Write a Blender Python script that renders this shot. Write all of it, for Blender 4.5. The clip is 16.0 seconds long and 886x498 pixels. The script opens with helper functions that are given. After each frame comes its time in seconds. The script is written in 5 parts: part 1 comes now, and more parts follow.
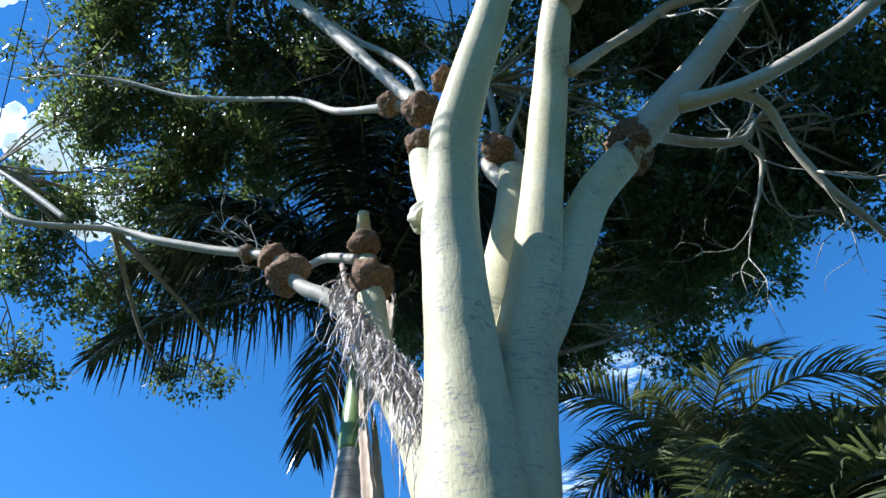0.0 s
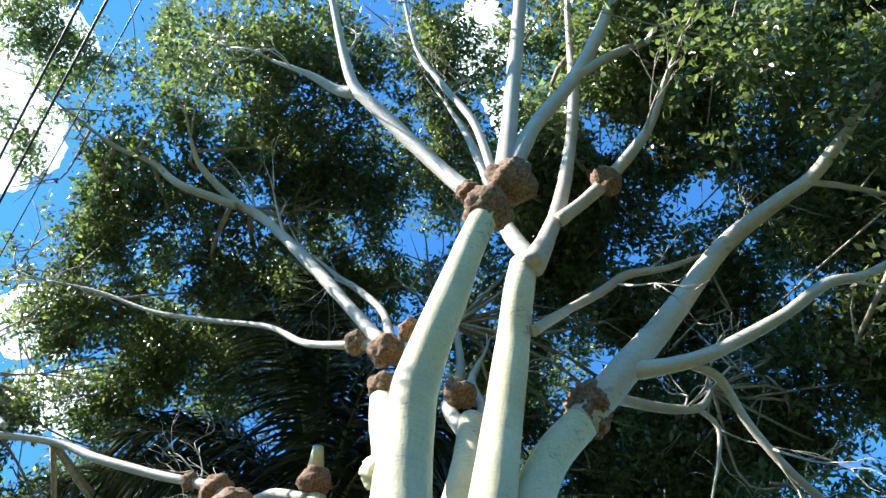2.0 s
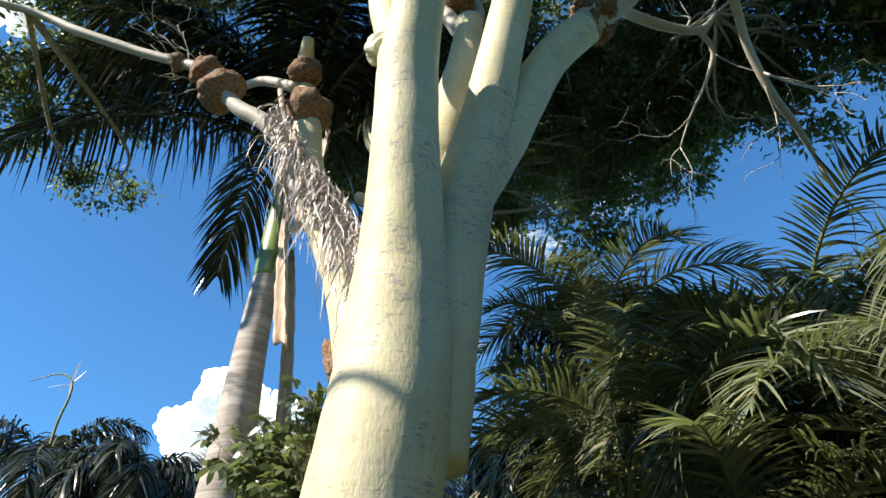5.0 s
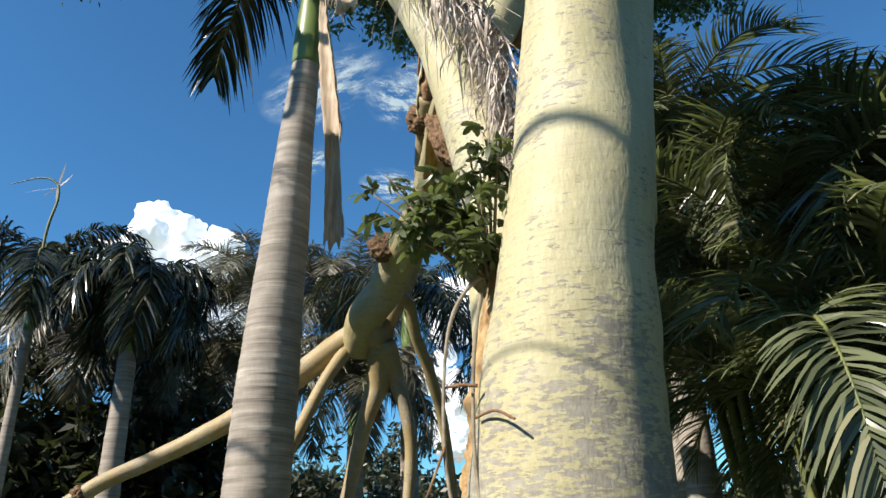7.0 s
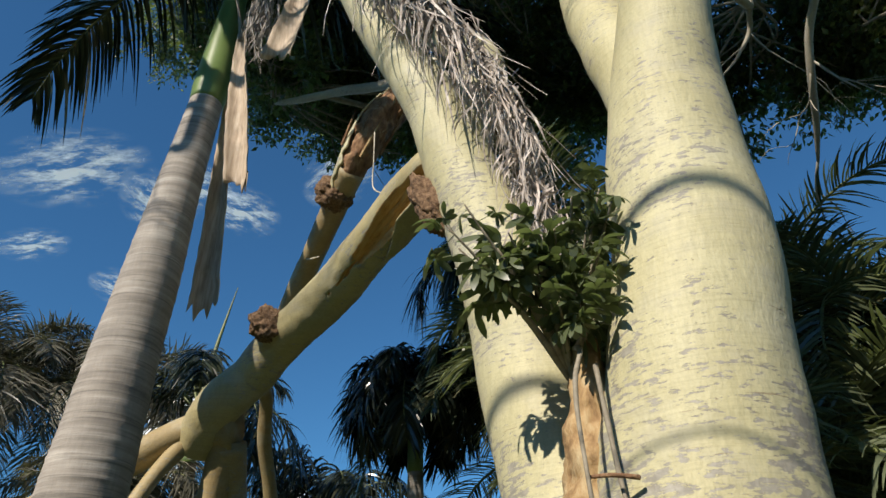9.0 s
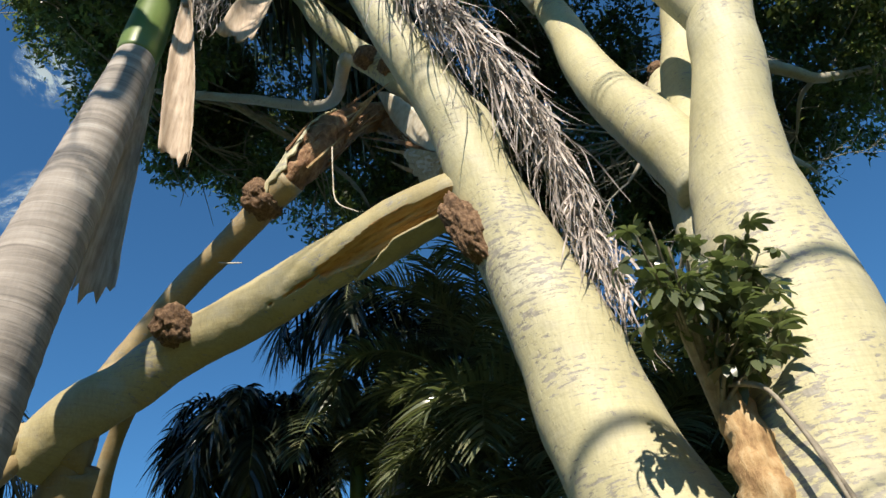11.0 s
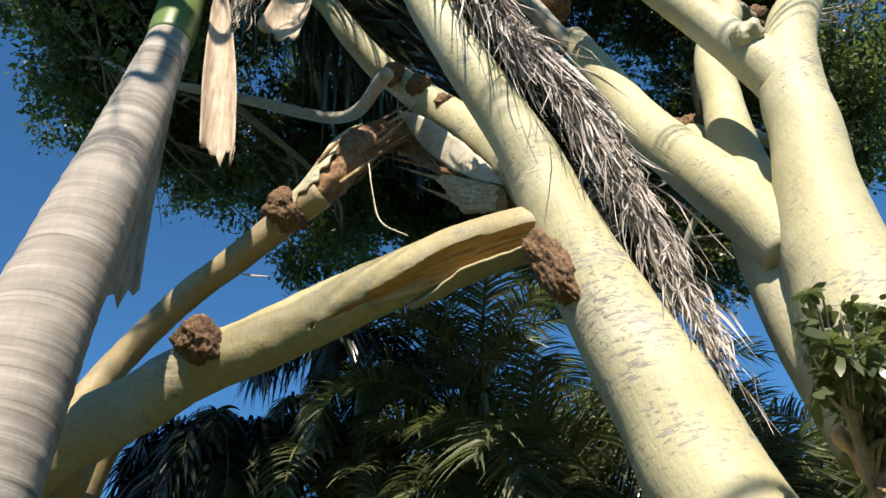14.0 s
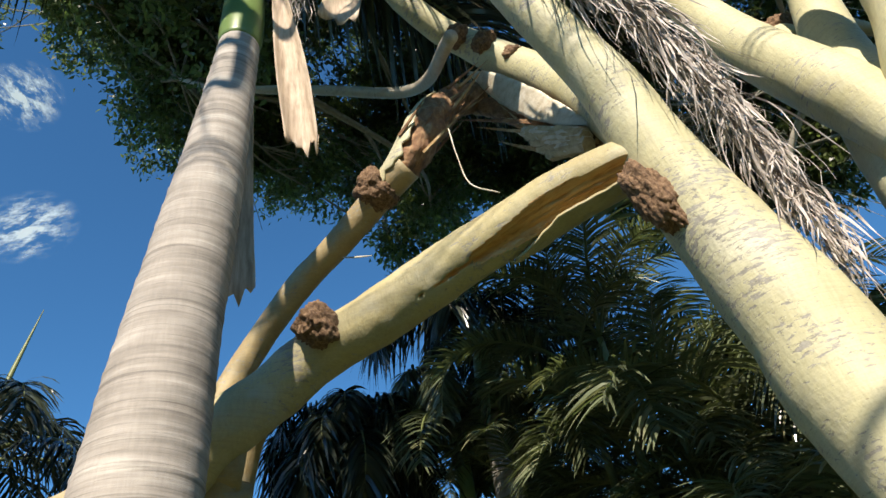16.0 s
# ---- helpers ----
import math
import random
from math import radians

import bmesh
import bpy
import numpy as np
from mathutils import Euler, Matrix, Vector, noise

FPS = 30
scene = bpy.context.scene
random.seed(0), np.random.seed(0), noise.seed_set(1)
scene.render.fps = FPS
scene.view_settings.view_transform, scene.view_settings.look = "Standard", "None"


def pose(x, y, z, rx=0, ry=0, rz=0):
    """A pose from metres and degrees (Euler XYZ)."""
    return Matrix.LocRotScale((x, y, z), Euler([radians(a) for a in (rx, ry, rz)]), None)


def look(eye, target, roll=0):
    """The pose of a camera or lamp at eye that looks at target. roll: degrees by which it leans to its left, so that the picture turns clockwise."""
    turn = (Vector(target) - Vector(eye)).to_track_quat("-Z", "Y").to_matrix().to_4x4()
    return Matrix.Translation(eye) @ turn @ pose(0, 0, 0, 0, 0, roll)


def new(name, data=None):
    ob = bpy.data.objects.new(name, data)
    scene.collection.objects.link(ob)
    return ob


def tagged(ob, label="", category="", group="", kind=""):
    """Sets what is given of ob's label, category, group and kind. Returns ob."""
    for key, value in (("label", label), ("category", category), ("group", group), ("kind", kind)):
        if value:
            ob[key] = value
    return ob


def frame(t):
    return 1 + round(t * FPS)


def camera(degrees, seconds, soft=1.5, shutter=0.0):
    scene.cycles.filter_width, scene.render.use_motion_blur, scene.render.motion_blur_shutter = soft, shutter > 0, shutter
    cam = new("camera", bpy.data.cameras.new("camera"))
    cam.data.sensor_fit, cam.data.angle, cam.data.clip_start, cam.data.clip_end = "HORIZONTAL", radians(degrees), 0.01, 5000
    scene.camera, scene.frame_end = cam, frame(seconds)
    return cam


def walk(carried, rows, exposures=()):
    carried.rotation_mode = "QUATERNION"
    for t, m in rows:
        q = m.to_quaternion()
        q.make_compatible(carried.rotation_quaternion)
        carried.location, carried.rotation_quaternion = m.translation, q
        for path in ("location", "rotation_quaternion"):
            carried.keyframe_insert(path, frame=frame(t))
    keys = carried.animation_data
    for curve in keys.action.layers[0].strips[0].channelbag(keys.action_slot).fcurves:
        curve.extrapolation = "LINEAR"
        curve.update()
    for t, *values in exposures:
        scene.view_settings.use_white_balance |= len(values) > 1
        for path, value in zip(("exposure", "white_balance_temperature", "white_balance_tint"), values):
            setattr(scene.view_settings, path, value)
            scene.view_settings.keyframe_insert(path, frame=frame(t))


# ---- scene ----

# ---------------------------------------------------------------- camera
cam = camera(64.42, 16.0)

# seconds, eye, target, roll
PATH = [
    (0, (1.433, -1.028, 1.805), (1.162, 0.301, 3.275), -4.40),
    (0.5, (1.468, -1.121, 1.877), (1.265, 0.072, 3.470), -3.63),
    (1, (1.508, -1.199, 1.891), (1.396, -0.157, 3.594), -2.64),
    (1.5, (1.533, -1.240, 1.893), (1.465, -0.310, 3.663), -4.85),
    (2, (1.553, -1.265, 1.897), (1.485, -0.410, 3.703), -5.53),
    (2.5, (1.551, -1.285, 1.892), (1.475, -0.427, 3.697), -5.25),
    (3, (1.535, -1.280, 1.891), (1.427, -0.366, 3.667), -4.23),
    (3.5, (1.522, -1.249, 1.880), (1.355, -0.259, 3.610), -1.79),
    (4, (1.495, -1.178, 1.847), (1.254, 0.036, 3.418), -0.67),
    (4.5, (1.365, -1.058, 1.747), (1.118, 0.402, 3.091), -0.62),
    (5, (1.244, -1.005, 1.686), (1.153, 0.618, 2.851), -1.17),
    (5.2, (1.172, -0.995, 1.650), (1.137, 0.652, 2.784), 0.54),
    (7.3, (-0.195, -0.346, 1.463), (-0.101, 1.504, 2.218), -2.21),
    (7.5, (-0.291, -0.229, 1.505), (-0.127, 1.598, 2.302), -1.39),
    (8, (-0.614, 0.016, 1.506), (-0.181, 1.747, 2.409), -1.97),
    (8.5, (-0.971, 0.293, 1.505), (-0.371, 1.950, 2.451), -0.86),
    (9, (-1.277, 0.604, 1.468), (-0.561, 2.113, 2.568), -1.82),
    (9.2, (-1.403, 0.696, 1.499), (-0.661, 2.193, 2.598), -1.92),
    (11.3, (-2.569, 2.277, 1.375), (-1.293, 3.087, 2.685), -5.72),
    (11.5, (-2.608, 2.426, 1.371), (-1.331, 3.177, 2.714), -5.40),
    (12, (-2.656, 2.744, 1.416), (-1.425, 3.407, 2.846), -3.25),
    (12.5, (-2.802, 2.959, 1.508), (-1.571, 3.600, 2.948), -1.63),
    (13, (-2.935, 3.077, 1.589), (-1.644, 3.675, 2.994), -3.74),
    (13.5, (-2.967, 3.033, 1.619), (-1.591, 3.679, 2.919), -7.47),
    (14, (-2.957, 3.000, 1.645), (-1.577, 3.643, 2.942), -7.28),
    (14.5, (-2.956, 2.990, 1.653), (-1.596, 3.661, 2.956), -6.60),
    (15, (-2.960, 3.003, 1.659), (-1.607, 3.705, 2.954), -7.42),
    (15.5, (-2.962, 2.980, 1.660), (-1.644, 3.746, 2.954), -9.57),
    (16, (-2.951, 3.053, 1.611), (-1.677, 3.949, 2.867), -10.31),
]
EXPOSURES = [(0, 1.02, 5600, 13), (1.0, 1.54, 5900, 14), (2.5, 2.0, 6200, 15), (3.5, 1.76, 6400, 15), (4.5, 1.36, 6700, 15), (5.2, 1.08, 6900, 14), (7.3, 0.6, 6900, 12), (8.5, 0.30, 6900, 12), (9.2, 0.16, 6900, 12), (11.3, 0.6, 7000, 13), (12.5, 0.72, 7000, 13), (16, 0.75, 7000, 13)]
walk(cam, [(t, look(eye, target, roll)) for t, eye, target, roll in PATH], EXPOSURES)

# ---------------------------------------------------------------- sky and sun
SUN_HEADING, SUN_HEIGHT = 239.0, 39.0     # degrees clockwise from +y, degrees up
world = bpy.data.worlds.new("sky")
scene.world = world
world.use_nodes = True
sky = world.node_tree.nodes.new("ShaderNodeTexSky")
sky.sky_type, sky.sun_disc = "NISHITA", False
sky.sun_elevation, sky.sun_rotation = radians(SUN_HEIGHT), radians(SUN_HEADING)
sky.air_density, sky.dust_density, sky.ozone_density = 1.0, 0.0, 2.5
back = world.node_tree.nodes["Background"]
back.inputs[1].default_value = 0.082
tint = world.node_tree.nodes.new("ShaderNodeMix")
tint.data_type, tint.blend_type = "RGBA", "MULTIPLY"
tint.inputs[0].default_value = 1.0
tint.inputs[7].default_value = (0.43, 0.98, 1.30, 1)
world.node_tree.links.new(sky.outputs[0], tint.inputs[6])
world.node_tree.links.new(tint.outputs[2], back.inputs[0])

sun = new("sun", bpy.data.lights.new("sun", "SUN"))
sun.data.energy, sun.data.angle, sun.data.color = 5.0, radians(0.53), (1.0, 0.94, 0.84)
sun_way = Vector((math.sin(radians(SUN_HEADING)) * math.cos(radians(SUN_HEIGHT)),
                  math.cos(radians(SUN_HEADING)) * math.cos(radians(SUN_HEIGHT)), math.sin(radians(SUN_HEIGHT))))
sun.matrix_world = look(sun_way * 60, (0, 0, 0))


# ---------------------------------------------------------------- materials
def nodes_of(name):
    m = bpy.data.materials.new(name)
    m.use_nodes = True
    n, l = m.node_tree.nodes, m.node_tree.links
    return m, n, l, n["Principled BSDF"]


def noise_node(n, l, coords, scale, detail=4.0, stretch=None, rough=0.55):
    tex = n.new("ShaderNodeTexNoise")
    tex.inputs["Scale"].default_value, tex.inputs["Detail"].default_value = scale, detail
    tex.inputs["Roughness"].default_value = rough
    if stretch:
        mp = n.new("ShaderNodeMapping")
        mp.inputs["Scale"].default_value = stretch
        l.new(coords, mp.inputs["Vector"])
        coords = mp.outputs[0]
    l.new(coords, tex.inputs["Vector"])
    return tex.outputs["Fac"]


def ramp_node(n, l, fac, stops):
    r = n.new("ShaderNodeValToRGB")
    el = r.color_ramp.elements
    while len(el) < len(stops):
        el.new(0.5)
    for e, (p, c) in zip(el, stops):
        e.position, e.color = p, (*c, 1) if len(c) == 3 else c
    l.new(fac, r.inputs[0])
    return r.outputs[0]


def mix_node(n, l, fac, a, b, kind="MIX"):
    m = n.new("ShaderNodeMix")
    m.data_type, m.blend_type = "RGBA", kind
    for value, socket in ((fac, m.inputs[0]), (a, m.inputs[6]), (b, m.inputs[7])):
        if isinstance(value, (int, float)):
            socket.default_value = value
        elif isinstance(value, tuple):
            socket.default_value = (*value, 1)
        else:
            l.new(value, socket)
    return m.outputs[2]


def bump_node(n, l, height, bsdf, strength, distance):
    b = n.new("ShaderNodeBump")
    b.inputs["Strength"].default_value, b.inputs["Distance"].default_value = strength, distance
    l.new(height, b.inputs["Height"])
    l.new(b.outputs[0], bsdf.inputs["Normal"])


def coords_of(n):
    return n.new("ShaderNodeTexCoord").outputs["Object"]


GREY = lambda v: (v, v, v)


def bark_material(name="cream_bark", shades=((0.465, 0.425, 0.235), (0.555, 0.52, 0.315), (0.60, 0.58, 0.43))):
    """Smooth cream bark, nearly plain higher up, with flaking grey patches towards the foot of the tree."""
    m, n, l, b = nodes_of(name)
    co = coords_of(n)
    tone = ramp_node(n, l, noise_node(n, l, co, 1.3, 5), [(0.3, shades[0]), (0.55, shades[1]), (0.75, shades[2])])
    fibre = ramp_node(n, l, noise_node(n, l, co, 30, 6, (1.6, 1.6, 0.22)), [(0.34, GREY(0.90)), (0.58, GREY(1.0))])
    col = mix_node(n, l, 1.0, tone, fibre, "MULTIPLY")
    grain = ramp_node(n, l, noise_node(n, l, co, 85, 4, (1, 1, 1.6), 0.7), [(0.36, GREY(0.90)), (0.5, GREY(1.0))])
    col = mix_node(n, l, 1.0, col, grain, "MULTIPLY")
    blush = ramp_node(n, l, noise_node(n, l, co, 4.5, 6, (1, 1, 1.5), 0.65), [(0.50, GREY(0)), (0.66, GREY(0.45))])
    col = mix_node(n, l, blush, col, (0.42, 0.395, 0.29))
    # flaking patches: many below three metres, few above
    sep = n.new("ShaderNodeSeparateXYZ")
    l.new(co, sep.inputs[0])
    low = n.new("ShaderNodeMapRange")
    low.inputs["From Min"].default_value, low.inputs["From Max"].default_value = 1.5, 2.8
    low.inputs["To Min"].default_value, low.inputs["To Max"].default_value = 0.15, -0.015
    l.new(sep.outputs[2], low.inputs["Value"])
    broad = noise_node(n, l, co, 1.9, 3)
    patch = noise_node(n, l, co, 17, 7, (0.85, 0.85, 2.9), 0.68)
    lift = n.new("ShaderNodeMath")
    lift.operation = "MULTIPLY_ADD"
    lift.inputs[1].default_value = 0.55
    l.new(broad, lift.inputs[0])
    l.new(patch, lift.inputs[2])
    total = n.new("ShaderNodeMath")
    l.new(lift.outputs[0], total.inputs[0])
    l.new(low.outputs[0], total.inputs[1])
    flake = ramp_node(n, l, total.outputs[0], [(0.862, GREY(0)), (0.885, GREY(0.9))])
    grey = ramp_node(n, l, noise_node(n, l, co, 22, 5), [(0.35, (0.23, 0.215, 0.185)), (0.65, (0.36, 0.34, 0.29))])
    col = mix_node(n, l, flake, col, grey)
    # small level dashes of grey lichen all the way up
    dash = ramp_node(n, l, noise_node(n, l, co, 34, 4, (0.8, 0.8, 2.5), 0.62), [(0.635, GREY(0)), (0.665, GREY(0.4))])
    thin = ramp_node(n, l, noise_node(n, l, co, 2.6, 3), [(0.42, GREY(0)), (0.56, GREY(1))])
    col = mix_node(n, l, mix_node(n, l, 1.0, dash, thin, "MULTIPLY"), col, (0.33, 0.31, 0.25))
    # fine level wrinkles
    wrinkle = ramp_node(n, l, noise_node(n, l, co, 5, 6, (0.5, 0.5, 16), 0.7), [(0.38, GREY(0.90)), (0.52, GREY(1.0))])
    col = mix_node(n, l, 1.0, col, wrinkle, "MULTIPLY")
    # short level cracks and small dark specks
    crack = noise_node(n, l, co, 6, 5, (0.6, 0.6, 11), 0.62)
    line = ramp_node(n, l, crack, [(0.675, GREY(0)), (0.70, GREY(0.7))])
    col = mix_node(n, l, line, col, (0.26, 0.20, 0.12))
    speck = ramp_node(n, l, noise_node(n, l, co, 26, 2, (1, 1, 2.2)), [(0.755, GREY(0)), (0.775, GREY(0.8))])
    col = mix_node(n, l, speck, col, (0.22, 0.17, 0.11))
    l.new(col, b.inputs["Base Color"])
    b.inputs["Roughness"].default_value = 0.6
    relief = mix_node(n, l, 0.35, noise_node(n, l, co, 48, 6, (1, 1, 0.5)), mix_node(n, l, flake, noise_node(n, l, co, 7, 4, (1, 1, 1.8)), (0.0, 0.0, 0.0)))
    bump_node(n, l, relief, b, 0.42, 0.014)
    return m


def plain_material(name, stops, scale, rough=0.7, bump=0.4, depth=0.01, stretch=None, large=1.2, fade=0.75, random_by=None):
    """Colour from fine noise over stops, varied by a large noise; relief from the fine noise."""
    m, n, l, b = nodes_of(name)
    co = coords_of(n)
    fine = noise_node(n, l, co, scale, 6, stretch, 0.62)
    col = ramp_node(n, l, fine, stops)
    wide = ramp_node(n, l, noise_node(n, l, co, large, 3), [(0.3, GREY(fade)), (0.7, GREY(1.0))])
    col = mix_node(n, l, 1.0, col, wide, "MULTIPLY")
    if random_by:
        src = n.new("ShaderNodeObjectInfo").outputs["Random"] if random_by == "object" else n.new("ShaderNodeNewGeometry").outputs["Random Per Island"]
        shade = ramp_node(n, l, src, [(0.0, GREY(0.62)), (1.0, GREY(1.15))])
        col = mix_node(n, l, 1.0, col, shade, "MULTIPLY")
    l.new(col, b.inputs["Base Color"])
    b.inputs["Roughness"].default_value = rough
    if bump:
        bump_node(n, l, fine, b, bump, depth)
    return m


def leaf_material(name, dark, light, yellow, rough=0.42, through_light=0.35):
    """Leaves: every one its own shade, glossy on top and letting some light through."""
    m, n, l, b = nodes_of(name)
    rnd = n.new("ShaderNodeNewGeometry").outputs["Random Per Island"]
    col = ramp_node(n, l, rnd, [(0.0, dark), (0.6, light), (0.93, light), (1.0, yellow)])
    wide = ramp_node(n, l, noise_node(n, l, coords_of(n), 0.8, 3), [(0.3, GREY(0.7)), (0.7, GREY(1.15))])
    col = mix_node(n, l, 1.0, col, wide, "MULTIPLY")
    l.new(col, b.inputs["Base Color"])
    b.inputs["Roughness"].default_value = rough
    tr = n.new("ShaderNodeBsdfTranslucent")
    warm = mix_node(n, l, 1.0, col, (1.45, 1.6, 0.85), "MULTIPLY")
    l.new(warm, tr.inputs["Color"])
    mx = n.new("ShaderNodeMixShader")
    mx.inputs[0].default_value = through_light
    l.new(b.outputs[0], mx.inputs[1])
    l.new(tr.outputs[0], mx.inputs[2])
    l.new(mx.outputs[0], n["Material Output"].inputs[0])
    return m


def palm_bark_material():
    """Grey palm trunk: uneven level rings, fine upright fibres, pale leaf scars."""
    m, n, l, b = nodes_of("grey_palm_bark")
    co = coords_of(n)
    ring = noise_node(n, l, co, 1.0, 6, (1.1, 1.1, 19), 0.6)
    col = ramp_node(n, l, ring, [(0.28, (0.23, 0.205, 0.175)), (0.44, (0.34, 0.305, 0.262)), (0.60, (0.43, 0.39, 0.34)), (0.70, (0.56, 0.52, 0.455))])
    fibre = ramp_node(n, l, noise_node(n, l, co, 60, 5, (1, 1, 0.12)), [(0.3, GREY(0.89)), (0.65, GREY(1.0))])
    col = mix_node(n, l, 1.0, col, fibre, "MULTIPLY")
    crease = ramp_node(n, l, noise_node(n, l, co, 1.6, 5, (0.6, 0.6, 42), 0.62), [(0.36, GREY(0.66)), (0.45, GREY(1.0))])
    col = mix_node(n, l, 1.0, col, crease, "MULTIPLY")
    blot = ramp_node(n, l, noise_node(n, l, co, 3.5, 4), [(0.35, GREY(0.78)), (0.6, GREY(1.0))])
    col = mix_node(n, l, 1.0, col, blot, "MULTIPLY")
    l.new(col, b.inputs["Base Color"])
    b.inputs["Roughness"].default_value = 0.85
    bump_node(n, l, mix_node(n, l, 0.4, ring, fibre), b, 0.5, 0.02)
    return m


BARK = bark_material()
DRY_BARK = bark_material("drying_bark", ((0.37, 0.31, 0.155), (0.47, 0.41, 0.215), (0.52, 0.47, 0.29)))
GREY_BARK = bark_material("branch_bark", ((0.33, 0.29, 0.22), (0.42, 0.38, 0.30), (0.50, 0.46, 0.38)))
DEAD_BARK = bark_material("dull_bark", ((0.30, 0.215, 0.10), (0.41, 0.315, 0.155), (0.46, 0.38, 0.22)))
BURL = plain_material("burl_bark", [(0.3, (0.06, 0.032, 0.016)), (0.5, (0.19, 0.11, 0.058)), (0.7, (0.36, 0.23, 0.13))], 34, 0.9, 0.9, 0.02)
TWIG = plain_material("twig_bark", [(0.3, (0.20, 0.17, 0.12)), (0.7, (0.42, 0.37, 0.28))], 20, 0.8, 0.3)
SPLIT = plain_material("split_wood", [(0.26, (0.42, 0.19, 0.055)), (0.42, (0.74, 0.40, 0.13)), (0.72, (0.84, 0.58, 0.28))], 26, 0.75, 0.8, 0.02, (1, 0.25, 1))
TORN = plain_material("torn_wood", [(0.28, (0.12, 0.06, 0.03)), (0.5, (0.28, 0.15, 0.075)), (0.74, (0.50, 0.32, 0.17))], 20, 0.85, 0.9, 0.03, (1, 0.4, 0.6))
SCAR = plain_material("scarred_bark", [(0.3, (0.22, 0.12, 0.05)), (0.5, (0.46, 0.30, 0.14)), (0.72, (0.60, 0.47, 0.27))], 22, 0.85, 0.8, 0.02, (1, 1, 0.4))
PEELED = plain_material("peeled_wood", [(0.3, (0.48, 0.40, 0.27)), (0.55, (0.68, 0.62, 0.49)), (0.75, (0.74, 0.70, 0.60))], 24, 0.7, 0.6, 0.015, (1, 0.4, 0.6))
BOARD = plain_material("split_board", [(0.3, (0.34, 0.25, 0.13)), (0.55, (0.54, 0.44, 0.26)), (0.75, (0.62, 0.53, 0.35))], 30, 0.75, 0.7, 0.015, (1, 0.35, 0.5))
PALM_BARK = palm_bark_material()
SHAFT = plain_material("green_crownshaft", [(0.3, (0.10, 0.17, 0.04)), (0.7, (0.22, 0.31, 0.10))], 3.0, 0.38, 0.1, 0.005, (1, 1, 0.3))
SHEATH = plain_material("dry_sheath", [(0.3, (0.36, 0.26, 0.175)), (0.55, (0.62, 0.49, 0.355)), (0.75, (0.78, 0.68, 0.53))], 30, 0.7, 0.5, 0.006, (1, 1, 0.08))
DRY_LEAF = plain_material("dry_leaf", [(0.25, (0.32, 0.25, 0.21)), (0.5, (0.56, 0.49, 0.43)), (0.75, (0.72, 0.66, 0.60))], 12, 0.5, 0, random_by="island")
LEAF = leaf_material("tree_leaf", (0.050, 0.068, 0.032), (0.135, 0.170, 0.076), (0.24, 0.26, 0.10), 0.32, 0.5)
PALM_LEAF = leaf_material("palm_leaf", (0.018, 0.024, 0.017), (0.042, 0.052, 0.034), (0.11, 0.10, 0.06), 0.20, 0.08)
ARECA_LEAF = leaf_material("feather_palm_leaf", (0.070, 0.084, 0.050), (0.168, 0.192, 0.112), (0.33, 0.32, 0.20), 0.22, 0.24)
# darker copy of the feather palm leaf, with shade put into its colour
SHADE_LEAF = leaf_material("shaded_feather_leaf", (0.046, 0.056, 0.032), (0.112, 0.132, 0.070), (0.24, 0.23, 0.13), 0.18, 0.22)
BUSH_LEAF = leaf_material("shrub_leaf", (0.062, 0.080, 0.042), (0.135, 0.165, 0.088), (0.21, 0.24, 0.13), 0.30, 0.35)
HEDGE_LEAF = leaf_material("hedge_leaf", (0.028, 0.034, 0.020), (0.058, 0.068, 0.038), (0.11, 0.11, 0.06), 0.4, 0.2)
# dusty grey, paled further by distance haze put into the leaf colour
HAZE_LEAF = leaf_material("dusty_hazed_palm_leaf", (0.08, 0.078, 0.058), (0.16, 0.152, 0.115), (0.24, 0.22, 0.17), 0.4, 0.15)
RACHIS = plain_material("green_stalk", [(0.3, (0.10, 0.13, 0.04)), (0.7, (0.20, 0.22, 0.08))], 8, 0.5, 0.1)
DRY_STALK = plain_material("dry_stalk", [(0.3, (0.24, 0.18, 0.13)), (0.7, (0.45, 0.37, 0.29))], 14, 0.7, 0.3)
GRASS = plain_material("lawn", [(0.3, (0.035, 0.055, 0.015)), (0.6, (0.07, 0.10, 0.03)), (0.8, (0.13, 0.12, 0.06))], 9, 0.9, 0.6, 0.03, None, 0.15)
WIRE = plain_material("black_cable", [(0.3, GREY(0.012)), (0.7, GREY(0.025))], 5, 0.5, 0)


# ---------------------------------------------------------------- shapes
def mesh_of(name, verts, faces, material, smooth=True):
    me = bpy.data.meshes.new(name)
    me.from_pydata([tuple(v) for v in verts], [], faces)
    if smooth:
        me.polygons.foreach_set("use_smooth", [True] * len(me.polygons))
    me.materials.append(material)
    me.update()
    return me


def part(name, mesh, parent, label="", m=None):
    ob = new(name, mesh)
    ob.parent = parent
    if m is not None:
        ob.matrix_basis = m
    if label:
        tagged(ob, label)
    return ob


def thing(name, label, category, group="", kind="", m=None, data=None):
    ob = new(name, data)
    if m is not None:
        ob.matrix_basis = m
    return tagged(ob, label, category, group, kind)


def spline(points, step):
    """A smooth curve through rows of numbers (place first), sampled about every step metres."""
    p = np.array(points, float)
    p = np.vstack([2 * p[0] - p[1], p, 2 * p[-1] - p[-2]])
    out = []
    for i in range(1, len(p) - 2):
        a, b, c, d = p[i - 1:i + 3]
        count = max(2, int(np.linalg.norm(c[:3] - b[:3]) / step))
        for k in range(count):
            u = k / count
            out.append(0.5 * (2 * b + (c - a) * u + (2 * a - 5 * b + 4 * c - d) * u * u + (3 * b - a - 3 * c + d) * u ** 3))
    out.append(p[-2])
    return np.array(out)


